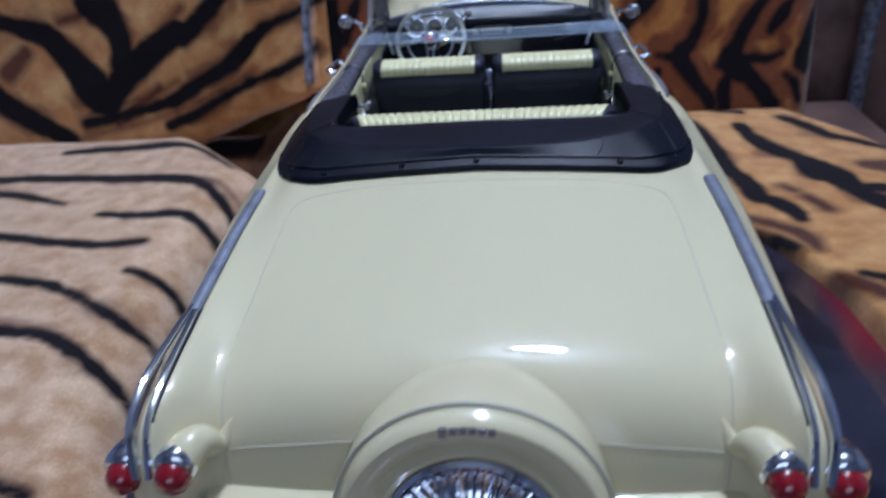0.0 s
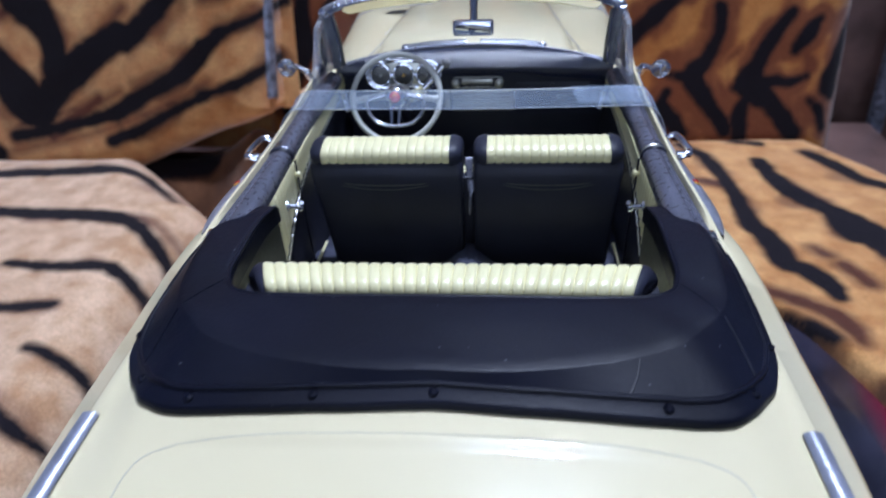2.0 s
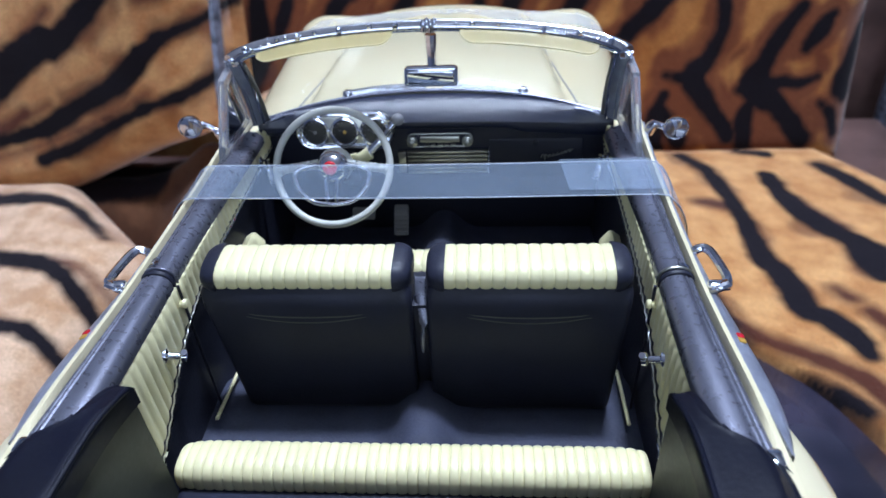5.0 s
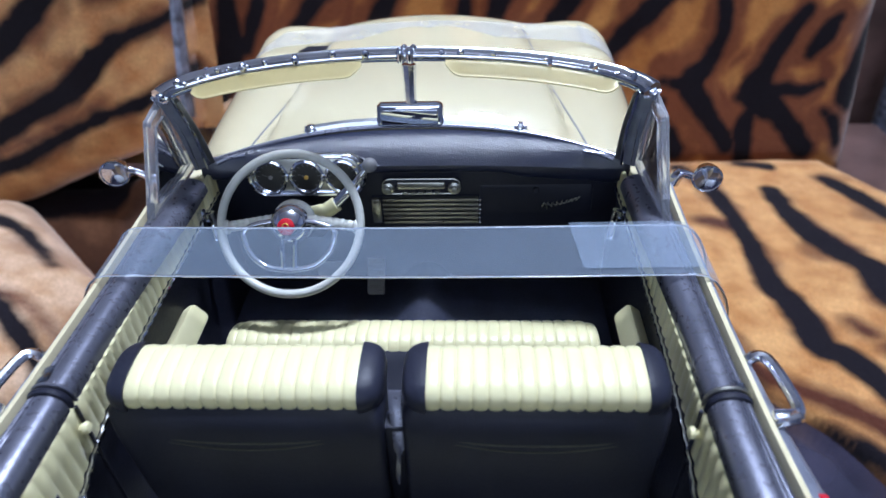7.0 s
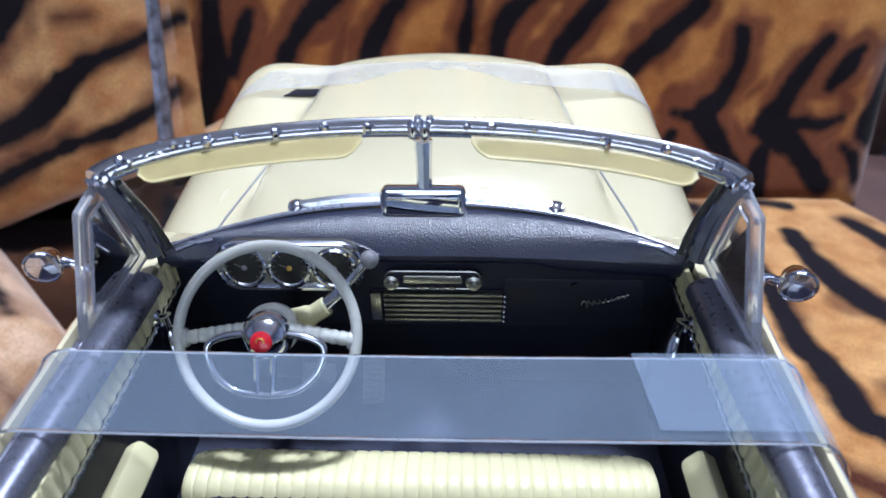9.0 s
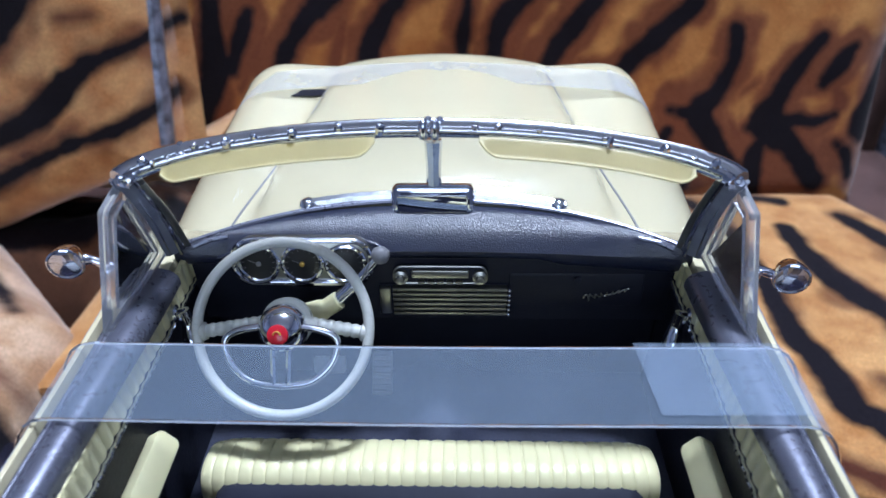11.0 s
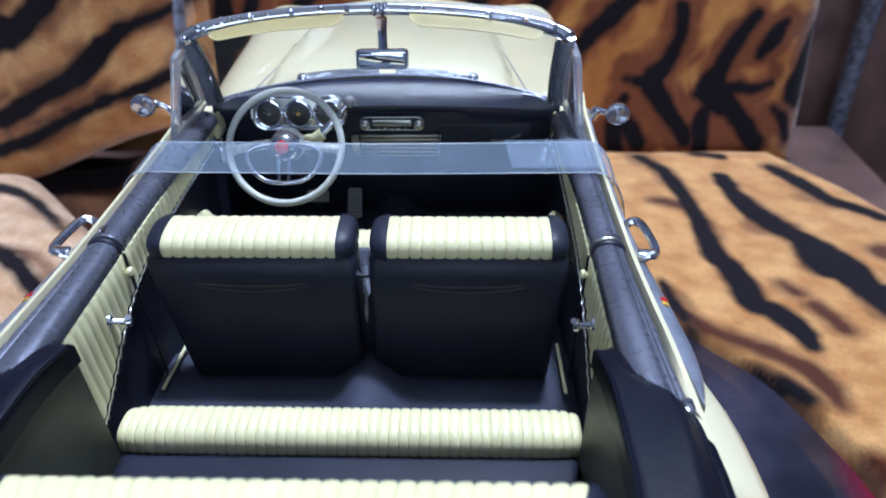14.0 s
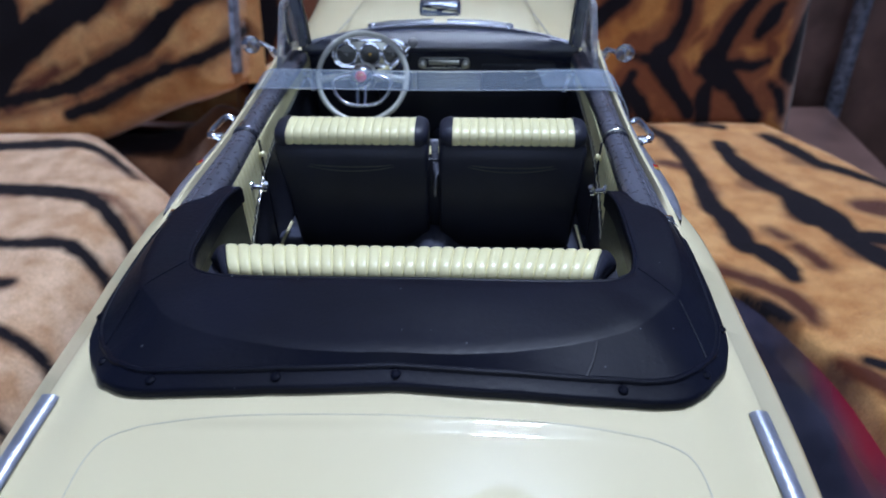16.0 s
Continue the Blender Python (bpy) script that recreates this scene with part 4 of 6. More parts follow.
for k, x in enumerate((-0.535, -0.40, -0.265)):
    c = facing((x, 1.092, 0.975), (0, -1, 0.22))
    dial = part("dial", lathe(BM(), [(0.058, -0.004), (0.058, 0.004), (0.001, 0.005)], c, 32), DIAL, pod, "black dial with chrome ring")
    part("ring", tube(BM(), [c @ Vector((0.060 * math.cos(t), 0.060 * math.sin(t), 0.005)) for t in [2 * math.pi * i / 36 for i in range(36)]], 0.008, 8, closed=True), CHROME, dial)
    bm = BM()
    for i in range(12):
        a = radians(-40 + 260 * i / 11)
        q = [c @ Vector((r * math.cos(a), r * math.sin(a), 0.0065)) for r in (0.043, 0.052)]
        tube(bm, q, 0.0009, 4)
    tube(bm, [c @ Vector((0, 0, 0.007)), c @ Vector((-0.03, 0.012, 0.007))], 0.0012, 4)
    part("marks", bm, GREY, dial)
    part("pin", lathe(BM(), [(0.008, 0), (0.008, 0.01), (0.001, 0.012)], c, 10), GOLD if k == 1 else GREY, dial)
# radio
bm = BM()
slab(bm, rounded(-0.15, -0.032, 0.15, 0.032, 0.03, 6), 0.014, 0.005, facing((0.025, 1.125, 0.915), (0, -1, 0.15)))
radio = part("radio", bm, BLACK, dash, "small black car radio with chrome rim")
pm = facing((0.025, 1.125, 0.915), (0, -1, 0.15))
part("rim", tube(BM(), [pm @ Vector((x, y, 0.015)) for x, y in rounded(-0.147, -0.030, 0.147, 0.030, 0.028, 6)], 0.0035, 6, closed=True), SATIN, radio)
bm = BM()
slab(bm, rounded(-0.09, -0.014, 0.09, 0.014, 0.006, 3), 0.012, 0.003, facing((0.025, 1.112, 0.923), (0, -1, 0.15)))
part("scale", bm, SATIN, radio)
for x in (-0.10, 0.15):
    part("knob", lathe(BM(), [(0.024, 0), (0.024, 0.02), (0.014, 0.024), (0.013, 0.04), (0.001, 0.042)], facing((x, 1.115, 0.912), (0, -1, 0.15)), 18), SATIN, radio)
for i in range(5):
    bm = BM()
    block(bm, (-0.035 + 0.03 * i, 1.105, 0.893), (0.022, 0.02, 0.012), 0.004)
    part("push_key", bm, SATIN, radio)
# grille below it
bm = BM()
block(bm, (0.035, 1.140, 0.80), (0.42, 0.02, 0.125), 0.006)
grille = part("speaker_grille", bm, BLACK, dash, "chrome slatted grille")
for i in range(6):
    bm = BM()
    block(bm, (0.055, 1.122, 0.852 - 0.0205 * i), (0.37, 0.022, 0.0145), 0.004)
    part("slat", bm, SATIN, grille)
bm = BM()
block(bm, (-0.155, 1.124, 0.80), (0.035, 0.02, 0.11), 0.005)
part("end_plate", bm, SATIN, grille)
for i in range(6):
    part("end_bead", lathe(BM(), [(0.007, -0.004), (0.007, 0.004), (0.004, 0.009), (0.001, 0.010)], facing((0.247, 1.114, 0.852 - 0.0205 * i), (0, -1, 0.1)), 8), CHROME, grille)
# glove box with a script badge drawn as a plain wave
bm = BM()
slab(bm, rounded(-0.215, -0.062, 0.215, 0.062, 0.012, 3), 0.012, 0.005, facing((0.46, 1.135, 0.845), (0, -1, 0.12)))
glove = part("glovebox_lid", bm, BLACK, dash, "black glovebox lid with a chrome script")
bm = BM()
tube(bm, [(0.49 + 0.135 * t - 0.004 * math.cos(t * 46), 1.116, 0.818 + 0.036 * t + (0.014 if t < 0.15 else 0.006) * math.sin(t * 52)) for t in steps(0, 1, 150)], 0.0026, 5)
part("script_wave", bm, SATIN, glove)
part("lock", lathe(BM(), [(0.012, 0), (0.012, 0.008), (0.001, 0.01)], facing((0.46, 1.122, 0.89), (0, -1, 0.12)), 12), BLACK, glove)

# ---- steering wheel and column ----
HUB = Vector((-0.412, 0.845, 0.935))
wm = facing(HUB, (0, -0.79, 0.61))
column = part("steering_column", tube(BM(), [wm @ Vector((0, 0, -0.01)), wm @ Vector((0, 0, -0.42))], [0.045, 0.04], 14), BLACK, car)
wheel = part("steering_wheel", lathe(BM(), [(0.060, -0.07), (0.073, -0.03), (0.073, -0.005), (0.06, 0.008), (0.001, 0.01)], wm @ pose(0.006, 0.014, 0), 28), IVORY, car, "ivory steering wheel with chrome half ring and red horn button")
part("rim", tube(BM(), [wm @ Vector((0.244 * math.cos(t), 0.244 * math.sin(t), 0.01)) for t in [2 * math.pi * i / 64 for i in range(64)]], 0.0155, 12, closed=True), IVORY, wheel, "thin ivory rim")
part("boss", lathe(BM(), [(0.071, 0.0), (0.070, 0.016), (0.064, 0.036), (0.053, 0.052), (0.038, 0.063), (0.020, 0.069), (0.001, 0.071)], wm, 36), CHROME, wheel, "domed chrome boss")
part("horn_button", lathe(BM(), [(0.031, 0.055), (0.029, 0.071), (0.016, 0.077), (0.001, 0.078)], wm @ pose(0.0, -0.012, 0.0), 24), ENAMEL_RED, wheel, "red enamel horn button")
part("crest", tube(BM(), [wm @ Vector((0.010 * math.cos(t), -0.012 + 0.010 * math.sin(t), 0.078)) for t in steps(0, math.pi, 8)], 0.0025, 5), GOLD, wheel)
for s in (-1, 1):
    bm = BM()
    pts = [wm @ Vector((s * (0.05 + 0.188 * t), 0.018 - 0.03 * t, 0.0)) for t in steps(0, 1, 36)]
    tube(bm, pts, [0.017 + 0.004 * abs(math.sin(math.pi * 8 * t)) + (0.006 if t > 0.9 else 0) for t in steps(0, 1, 36)], 10)
    part("spoke", bm, IVORY, wheel)
    bm = BM()
    tube(bm, curve([wm @ Vector((s * 0.05, 0.008, 0.03)), wm @ Vector((s * 0.11, -0.002, 0.03)), wm @ Vector((s * 0.150, -0.02, 0.028)), wm @ Vector((s * 0.158, -0.05, 0.026)), wm @ Vector((s * 0.135, -0.105, 0.024)), wm @ Vector((s * 0.08, -0.148, 0.024)), wm @ Vector((0, -0.160, 0.024))], 7), 0.0105, 10)
    part("horn_ring", bm, CHROME, wheel)
    bm = BM()
    tube(bm, [wm @ Vector((s * 0.024, -0.04, 0.03)), wm @ Vector((s * 0.020, -0.158, 0.024))], 0.010, 8)
    part("lower_spoke", bm, CHROME, wheel)
# gear selector to the side of the column
bm = BM()
tube(bm, curve([wm @ Vector((0.03, 0.03, -0.09)), wm @ Vector((0.09, 0.045, -0.10)), wm @ Vector((0.14, 0.075, -0.09))], 5), [0.034] * 6 + [0.028] * 5, 12)
lever = part("gear_lever", bm, VINYL, car, "chrome column lever with a grey ball knob")
bm = BM()
tube(bm, curve([wm @ Vector((0.13, 0.07, -0.095)), wm @ Vector((0.19, 0.125, -0.075)), wm @ Vector((0.255, 0.195, -0.05))], 6), [0.020] * 7 + [0.013] * 6, 10)
part("rod", bm, CHROME, lever)
bm = BM()
bmesh.ops.create_uvsphere(bm, u_segments=20, v_segments=14, radius=0.027, matrix=Matrix.Translation(wm @ Vector((0.268, 0.208, -0.045))))
part("knob", bm, GREY, lever)
# pedals
bm = BM()
slab(bm, rounded(-0.035, -0.075, 0.035, 0.075, 0.01, 2), 0.015, 0.004, facing((-0.18, 1.08, 0.50), (0, -0.75, 0.66)))
pedal = part("pedal", bm, GREY, car, "grey ribbed accelerator pedal")
for i in range(7):
    bm = BM()
    block(bm, facing((-0.18, 1.08, 0.50), (0, -0.75, 0.66)) @ Vector((0, -0.06 + 0.02 * i, 0.016)), (0.06, 0.006, 0.006))
    part("rib", bm, GREY, pedal)
bm = BM()
slab(bm, rounded(-0.055, -0.03, 0.055, 0.03, 0.01, 2), 0.015, 0.004, facing((-0.36, 1.08, 0.54), (0, -0.75, 0.66)))
part("pedal", bm, GREY, car, "grey brake pedal")

# ---- windscreen ----
def top_edge(t):
    return Vector((0.775 * math.sin(t * math.pi / 2 * 0.999) ** 1, 0.905 + 0.145 * math.cos(t * math.pi / 2) ** 1.3, 1.385 + 0.075 * math.cos(t * math.pi / 2) ** 1.2)) if t >= 0 else Vector((-top_edge(-t).x, top_edge(-t).y, top_edge(-t).z))


def base_edge(t):
    a = abs(t)
    return Vector((0.765 * t, 1.28 - 0.19 * a**2.4, 1.085 - 0.045 * a**2))


ts = steps(-1, 1, 40)
tops = [top_edge(t) for t in ts]
HEADER = [(-0.026, -0.016), (-0.030, -0.004), (-0.026, 0.006), (-0.014, 0.009), (-0.010, 0.017), (0.004, 0.023), (0.018, 0.018), (0.024, 0.004), (0.022, -0.014), (0.0, -0.020)]
bm = BM()
rings = []
for k, p in enumerate(tops):
    d = (tops[min(k + 1, 40)] - tops[max(k - 1, 0)]).normalized()
    out = Vector((d.y, -d.x, 0)).normalized()
    out = -out if out.y < 0 else out
    wide = 1 + 0.18 * sstep((abs(p.x) - 0.5) / 0.25)
    rings.append([p + out * a * wide + Vector((0, 0, b * wide)) for a, b in HEADER])
loft(bm, rings)
bmesh.ops.recalc_face_normals(bm, faces=bm.faces)
screen = part("windscreen_frame", bm, LUMPY, car, "chrome windscreen frame")
part("base_trim", tube(BM(), [base_edge(t) for t in ts], 0.009, 8), RAIL, screen)


def bar(bm, pts, width, thick, inward):
    """A flat bar along pts, its broad side facing inward."""
    rr = []
    for k, p in enumerate(pts):
        d = (pts[min(k + 1, len(pts) - 1)] - pts[max(k - 1, 0)]).normalized()
        n = (inward - d * inward.dot(d)).normalized()
        b = d.cross(n)
        rr.append([p + b * (x * width) + n * (y * thick) for x, y in ((-0.5, -0.3), (-0.3, -0.5), (0.3, -0.5), (0.5, -0.3), (0.5, 0.3), (0.3, 0.5), (-0.3, 0.5), (-0.5, 0.3))])
    loft(bm, rr)
    bmesh.ops.recalc_face_normals(bm, faces=bm.faces)
    return bm


for s in (-1, 1):
    a, b = top_edge(s * 1.0), base_edge(s * 1.0)
    face = Vector((-s * 0.5, -0.85, 0.2))
    part("post", bar(BM(), curve([a + Vector((-s * 0.012, 0.012, 0.004)), a * 0.5 + b * 0.5 + Vector((-s * 0.004, 0.012, 0)), b + Vector((s * 0.012, -0.02, 0.0))], 6), 0.060, 0.03, face), PALE, screen)
    for off in (-0.029, 0.006, 0.029):
        part("post_edge", tube(BM(), curve([a + Vector((-s * 0.012 + s * off, -0.006, 0.004)), a * 0.5 + b * 0.5 + Vector((-s * 0.004 + s * off, -0.006, 0)), b + Vector((s * 0.012 + s * off, -0.036, 0.0))], 6), 0.006, 6), CHROME, screen)
    # added bar stands for the bonnet's pale reflection in the post
    part("post_reflection", bar(BM(), curve([a + Vector((-s * 0.044, 0.02, -0.02)), (a + b) / 2 + Vector((-s * 0.038, 0.016, 0)), b + Vector((-s * 0.026, -0.006, 0.012))], 6), 0.018, 0.016, face), SATIN, screen)
    part("corner_trim", tube(BM(), curve([b + Vector((-s * 0.04, 0.0, 0.0)), b + Vector((-s * 0.08, 0.012, 0.012)), b + Vector((-s * 0.14, 0.03, 0.016))], 5), [0.010] * 6 + [0.007] * 5, 8), RAIL, screen)
    # quarter light: flat clear frame round a clear pane with a painted-in brown view
    P = [Vector((s * 0.788, 0.945, 1.37)), Vector((s * 0.803, 0.835, 1.335)), Vector((s * 0.828, 0.705, 1.035)), Vector((s * 0.815, 0.90, 1.03)), Vector((s * 0.802, 1.065, 1.045))]
    mid = sum(P, Vector()) / 5
    nrm = (P[1] - P[4]).cross(P[2] - P[4]).normalized()
    inn = []
    for k, p in enumerate(P):
        e0, e1 = (P[k] - P[k - 1]).normalized(), (P[(k + 1) % 5] - P[k]).normalized()
        n0, n1 = nrm.cross(e0), nrm.cross(e1)
        n0, n1 = (q if q.dot(mid - p) > 0 else -q for q in (n0, n1))
        h = (n0 + n1).normalized()
        inn.append(p + h * (0.042 / max(0.45, h.dot(n0))))
    bm = BM()
    loops = [[bm.verts.new(p + nrm * o) for p in src] for src, o in ((P, -0.014), (P, 0.014), (inn, 0.014), (inn, -0.014))]
    for m0, m1 in zip(loops, loops[1:] + loops[:1]):
        for k in range(5):
            bm.faces.new((m0[k], m0[(k + 1) % 5], m1[(k + 1) % 5], m1[k]))
    bmesh.ops.bevel(bm, geom=bm.edges[:], offset=0.003, segments=1, affect="EDGES")
    bmesh.ops.recalc_face_normals(bm, faces=bm.faces)
    q = part("quarter_light", bm, FRAMEGLASS, screen, "clear plastic quarter light", smooth=False)
    bm = BM()
    bm.faces.new([bm.verts.new(p) for p in inn])
    bmesh.ops.solidify(bm, geom=bm.faces[:], thickness=0.006)
    part("pane", bm, PANE, q, smooth=False)
bm = BM()
surface(bm, lambda t, v: base_edge(t) * (1 - v) + top_edge(t) * v + Vector((0, 0.03 * math.sin(math.pi * v), 0)), ts, steps(0, 1, 6))
part("windscreen_glass", bm, GLASS, screen, "clear windscreen")
# painted cowl between the screen and the bonnet
bm = BM()
surface(bm, lambda t, v: (lerp([(0, base_edge(t).x), (1, 0.90 * t)], v), base_edge(t).y * (1 - v) + 1.235 * v if base_edge(t).y < 1.22 else base_edge(t).y + 0.012 * v, (base_edge(t).z - 0.006) * (1 - v) + (nose_top(0.86 * t, 1.235) - 0.004) * v), ts, steps(0, 1, 5))
part("cowl", bm, CREAM, car)
for dx, dy in ((-0.022, -0.016), (0.008, -0.018), (-0.010, 0.008), (0.020, 0.006)):
    part("centre_clasp", lathe(BM(), [(0.013, -0.03), (0.014, 0.0), (0.012, 0.010), (0.006, 0.018), (0.001, 0.020)], Matrix.Translation((0.012 + dx, 1.045 + dy, 1.470)), 12), CHROME, screen)
for k in range(34):
    x = random.choice((-1, 1)) * random.uniform(0.44, 0.765) if k > 5 else (-0.36, -0.22, 0.20, 0.30, 0.12, -0.10)[k]
    i = min(range(len(tops)), key=lambda j: abs(tops[j].x - x))
    r = random.uniform(0.007, 0.012)
    spot = tops[i] + Vector((random.uniform(-0.012, 0.012), random.choice((-0.024, -0.018, 0.008)) + random.uniform(-0.004, 0.004), 0.010 + random.uniform(-0.006, 0.010)))
    part("clip", lathe(BM(), [(r, -0.02), (r * 1.1, 0.0), (r * 0.8, r * 0.7), (0.001, r)], facing(spot, (random.uniform(-0.4, 0.4), random.uniform(-0.6, 0.1), 1), (0, 1, 0)), 7), CHROME, screen)
# sun visors
for s in (-1, 1):
    bm = BM()
    def visor(u, v):
        x = s * (0.135 + 0.535 * u)
        t = math.asin(min(1, abs(x) / 0.775)) / (math.pi / 2)
        top = top_edge(s * t)
        e = 1 - max(0, (0.10 - u) / 0.10) ** 2.2 * 0.75 if u < 0.10 else 1 - max(0, (u - 0.9) / 0.1) ** 2.2 * 0.6
        return (x, top.y - 0.032 - 0.046 * v * e, top.z - 0.008 - 0.033 * v * e)
    surface(bm, visor, steps(0, 1, 28), steps(0, 1, 6))
    bmesh.ops.solidify(bm, geom=bm.faces[:], thickness=0.014)
    bmesh.ops.recalc_face_normals(bm, faces=bm.faces)
    flap = part("sun_visor", bm, VISOR, screen, "yellowish cream sun visor")
    part("edge_wire", tube(BM(), [Vector(visor(u, 1.0)) for u in steps(0, 1, 28)], 0.003, 6), VISOR, flap)
# inside mirror
bm = BM()
tube(bm, [(0.015, 1.035, 1.43), (0.015, 1.03, 1.36), (0.015, 1.02, 1.29)], [0.024, 0.02, 0.02], 8)
mir = part("rear_view_mirror", bm, CHROME, screen, "chrome rear-view mirror on a stem")
bm = BM()
slab(bm, rounded(-0.112, -0.042, 0.112, 0.042, 0.02, 5), 0.03, 0.012, facing((0.012, 1.02, 1.262), (0, -1, 0.25)))
part("housing", bm, CHROME, mir)
bm = BM()
slab(bm, rounded(-0.095, -0.026, 0.095, 0.026, 0.008, 3), 0.004, 0.001, facing((0.012, 0.982, 1.268), (0, -1, 0.06)))
part("mirror_glass", bm, CHROME, mir)
# wipers and cowl trim at the screen base
for s in (-1, 1):
    bm = BM()
    tube(bm, curve([(s * 0.42, 1.262, 1.078), (s * 0.25, 1.288, 1.090), (s * 0.04, 1.298, 1.095)], 6), 0.019, 8)
    wiper = part("wiper", bm, LUMPY, car, "chrome wiper")
    part("wiper_pivot", lathe(BM(), [(0.028, -0.03), (0.028, 0.002), (0.023, 0.012), (0.013, 0.018), (0.001, 0.020)], facing((s * 0.40, 1.262, 1.080), (0, -0.3, 1), (0, 1, 0)), 18), CHROME, wiper)

# ---- clear plastic strip laid across the doors ----
strip = thing("plastic_strip", "clear packing strip wrapped across the open cabin over both doors", "plastic strip", at=(0, 0.55, 1.05))


def strip_x(t):
    """Path across the car: flat between the rails, bent down outside."""
    a = abs(t)
    if a <= 0.87:
        return (t, 1.052 - 0.004 * math.cos(t * 3))
    u = (a - 0.87) / 0.23
    return (math.copysign(0.87 + 0.105 * math.sin(min(u, 1) * math.pi / 2), t), 1.05 - 0.24 * u**1.5)


bm = BM()
surface(bm, lambda t, v: (strip_x(t)[0], 0.42 + 0.24 * v, strip_x(t)[1]), steps(-1.1, 1.1, 60), steps(0, 1, 4))
bmesh.ops.solidify(bm, geom=bm.faces[:], thickness=0.004)
part("band", bm, TAPE, strip)
bm = BM()
surface(bm, lambda t, v: (strip_x(t)[0] + (0.006 - 0.02 * v if t < 0.56 else 0), 0.445 + 0.225 * v, strip_x(t)[1] + 0.007), steps(0.53, 1.12, 24), steps(0, 1, 4))
bmesh.ops.solidify(bm, geom=bm.faces[:], thickness=0.004)
part("overlap", bm, TAPE, strip)
for v in (0.42, 0.66):
    bm = BM()
    tube(bm, [(strip_x(t)[0], v, strip_x(t)[1]) for t in steps(-1.1, 1.1, 60)], 0.0035, 5)
    part("cut_edge", bm, CUT, strip)

# ---- second clear strip, stretched over the nose ----
strip = thing("plastic_strip", "clear packing strip stretched over the bonnet and fenders", "plastic strip", at=(0, 2.33, 1.09))
NOSE_LINE = [(0.0, 1.094), (0.30, 1.082), (0.70, 1.052), (0.80, 1.03), (0.88, 0.985), (0.945, 0.90), (0.965, 0.78)]


def over_nose(t):
    pts = curve([(x, 0, z) for x, z in NOSE_LINE], 6)
    k = abs(t) * (len(pts) - 1)
    p = pts[min(len(pts) - 1, round(k))]
    return math.copysign(p.x, t), p.z


bm = BM()
surface(bm, lambda t, v: (over_nose(t)[0], 2.215 + 0.235 * v, over_nose(t)[1] - 0.006 * v * v), [k / 36 for k in range(-36, 37)], steps(0, 1, 4))
bmesh.ops.solidify(bm, geom=bm.faces[:], thickness=0.004)
part("band", bm, HAZE, strip)
bm = BM()
surface(bm, lambda t, v: (over_nose(t)[0], 2.225 + 0.22 * v, over_nose(t)[1] + 0.006), [k / 36 for k in range(14, 37)], steps(0, 1, 4))
bmesh.ops.solidify(bm, geom=bm.faces[:], thickness=0.003)
part("overlap", bm, HAZE, strip)
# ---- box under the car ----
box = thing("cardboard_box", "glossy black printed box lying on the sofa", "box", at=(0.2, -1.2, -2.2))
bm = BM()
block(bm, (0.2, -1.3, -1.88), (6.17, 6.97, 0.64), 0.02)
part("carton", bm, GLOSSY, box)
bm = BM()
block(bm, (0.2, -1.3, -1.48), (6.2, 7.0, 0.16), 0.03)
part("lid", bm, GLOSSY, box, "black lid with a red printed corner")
plinth = thing("display_plinth", "black plinth between the box and the model car", "plinth", at=(0, 0, -1.40))
bm = BM()
block(bm, (0, -0.1, -0.70), (1.5, 4.2, 1.40), 0.02)
part("block", bm, BLACK, plinth)

# ---- sofa in tiger plush ----
LEFT_SEAT, RIGHT_SEAT, LEFT_BACK, RIGHT_BACK = [], [], [], []


def stripe(sheet, kind, *pts):
    """A brush stroke of the print, and twice of painted darkening, in the sheet's own two axes and half width; kind 0
    black, 1 rust.
    """
    sheet.append((kind, np.array([(p.x, p.y, p.z) for p in curve(pts, 5)])))


stripe(LEFT_SEAT, 0, (-7.34, 2.88, 0.11), (-6.15, 2.84, 0.11), (-5.16, 2.81, 0.10), (-3.89, 2.72, 0.11), (-3.34, 2.56, 0.09), (-2.74, 2.02, 0.07))
stripe(LEFT_SEAT, 0, (-5.55, 3.60, 0.09), (-4.33, 3.67, 0.11), (-3.76, 3.60, 0.08), (-3.20, 3.11, 0.05))
stripe(LEFT_SEAT, 0, (-7.14, 2.64, 0.08), (-5.89, 2.46, 0.08), (-5.39, 2.36, 0.08), (-4.77, 2.16, 0.04))
stripe(LEFT_SEAT, 0, (-4.24, 1.93, 0.05), (-3.77, 1.89, 0.08), (-3.26, 1.89, 0.08), (-2.78, 1.62, 0.07))
stripe(LEFT_SEAT, 0, (-6.31, 1.63, 0.08), (-5.21, 1.50, 0.08), (-4.56, 1.38, 0.08), (-3.85, 1.32, 0.07), (-3.49, 1.36, 0.06))
stripe(LEFT_SEAT, 0, (-3.40, 0.86, 0.05), (-3.05, 0.77, 0.06), (-2.70, 0.58, 0.06))
stripe(LEFT_SEAT, 0, (-5.60, 0.79, 0.07), (-4.66, 0.72, 0.07), (-4.10, 0.65, 0.07), (-3.65, 0.45, 0.06), (-3.25, 0.21, 0.06), (-2.79, 0.05, 0.05))
stripe(LEFT_SEAT, 1, (-5.17, 0.26, 0.07), (-4.23, 0.11, 0.06), (-3.73, -0.02, 0.07), (-3.31, -0.22, 0.04))
stripe(LEFT_SEAT, 0, (-5.03, 0.10, 0.08), (-4.16, 0.00, 0.08), (-3.64, -0.08, 0.07), (-3.20, -0.32, 0.07), (-2.77, -0.56, 0.06))
stripe(LEFT_SEAT, 0, (-3.80, -1.39, 0.05), (-3.07, -1.54, 0.05), (-2.87, -1.60, 0.05))
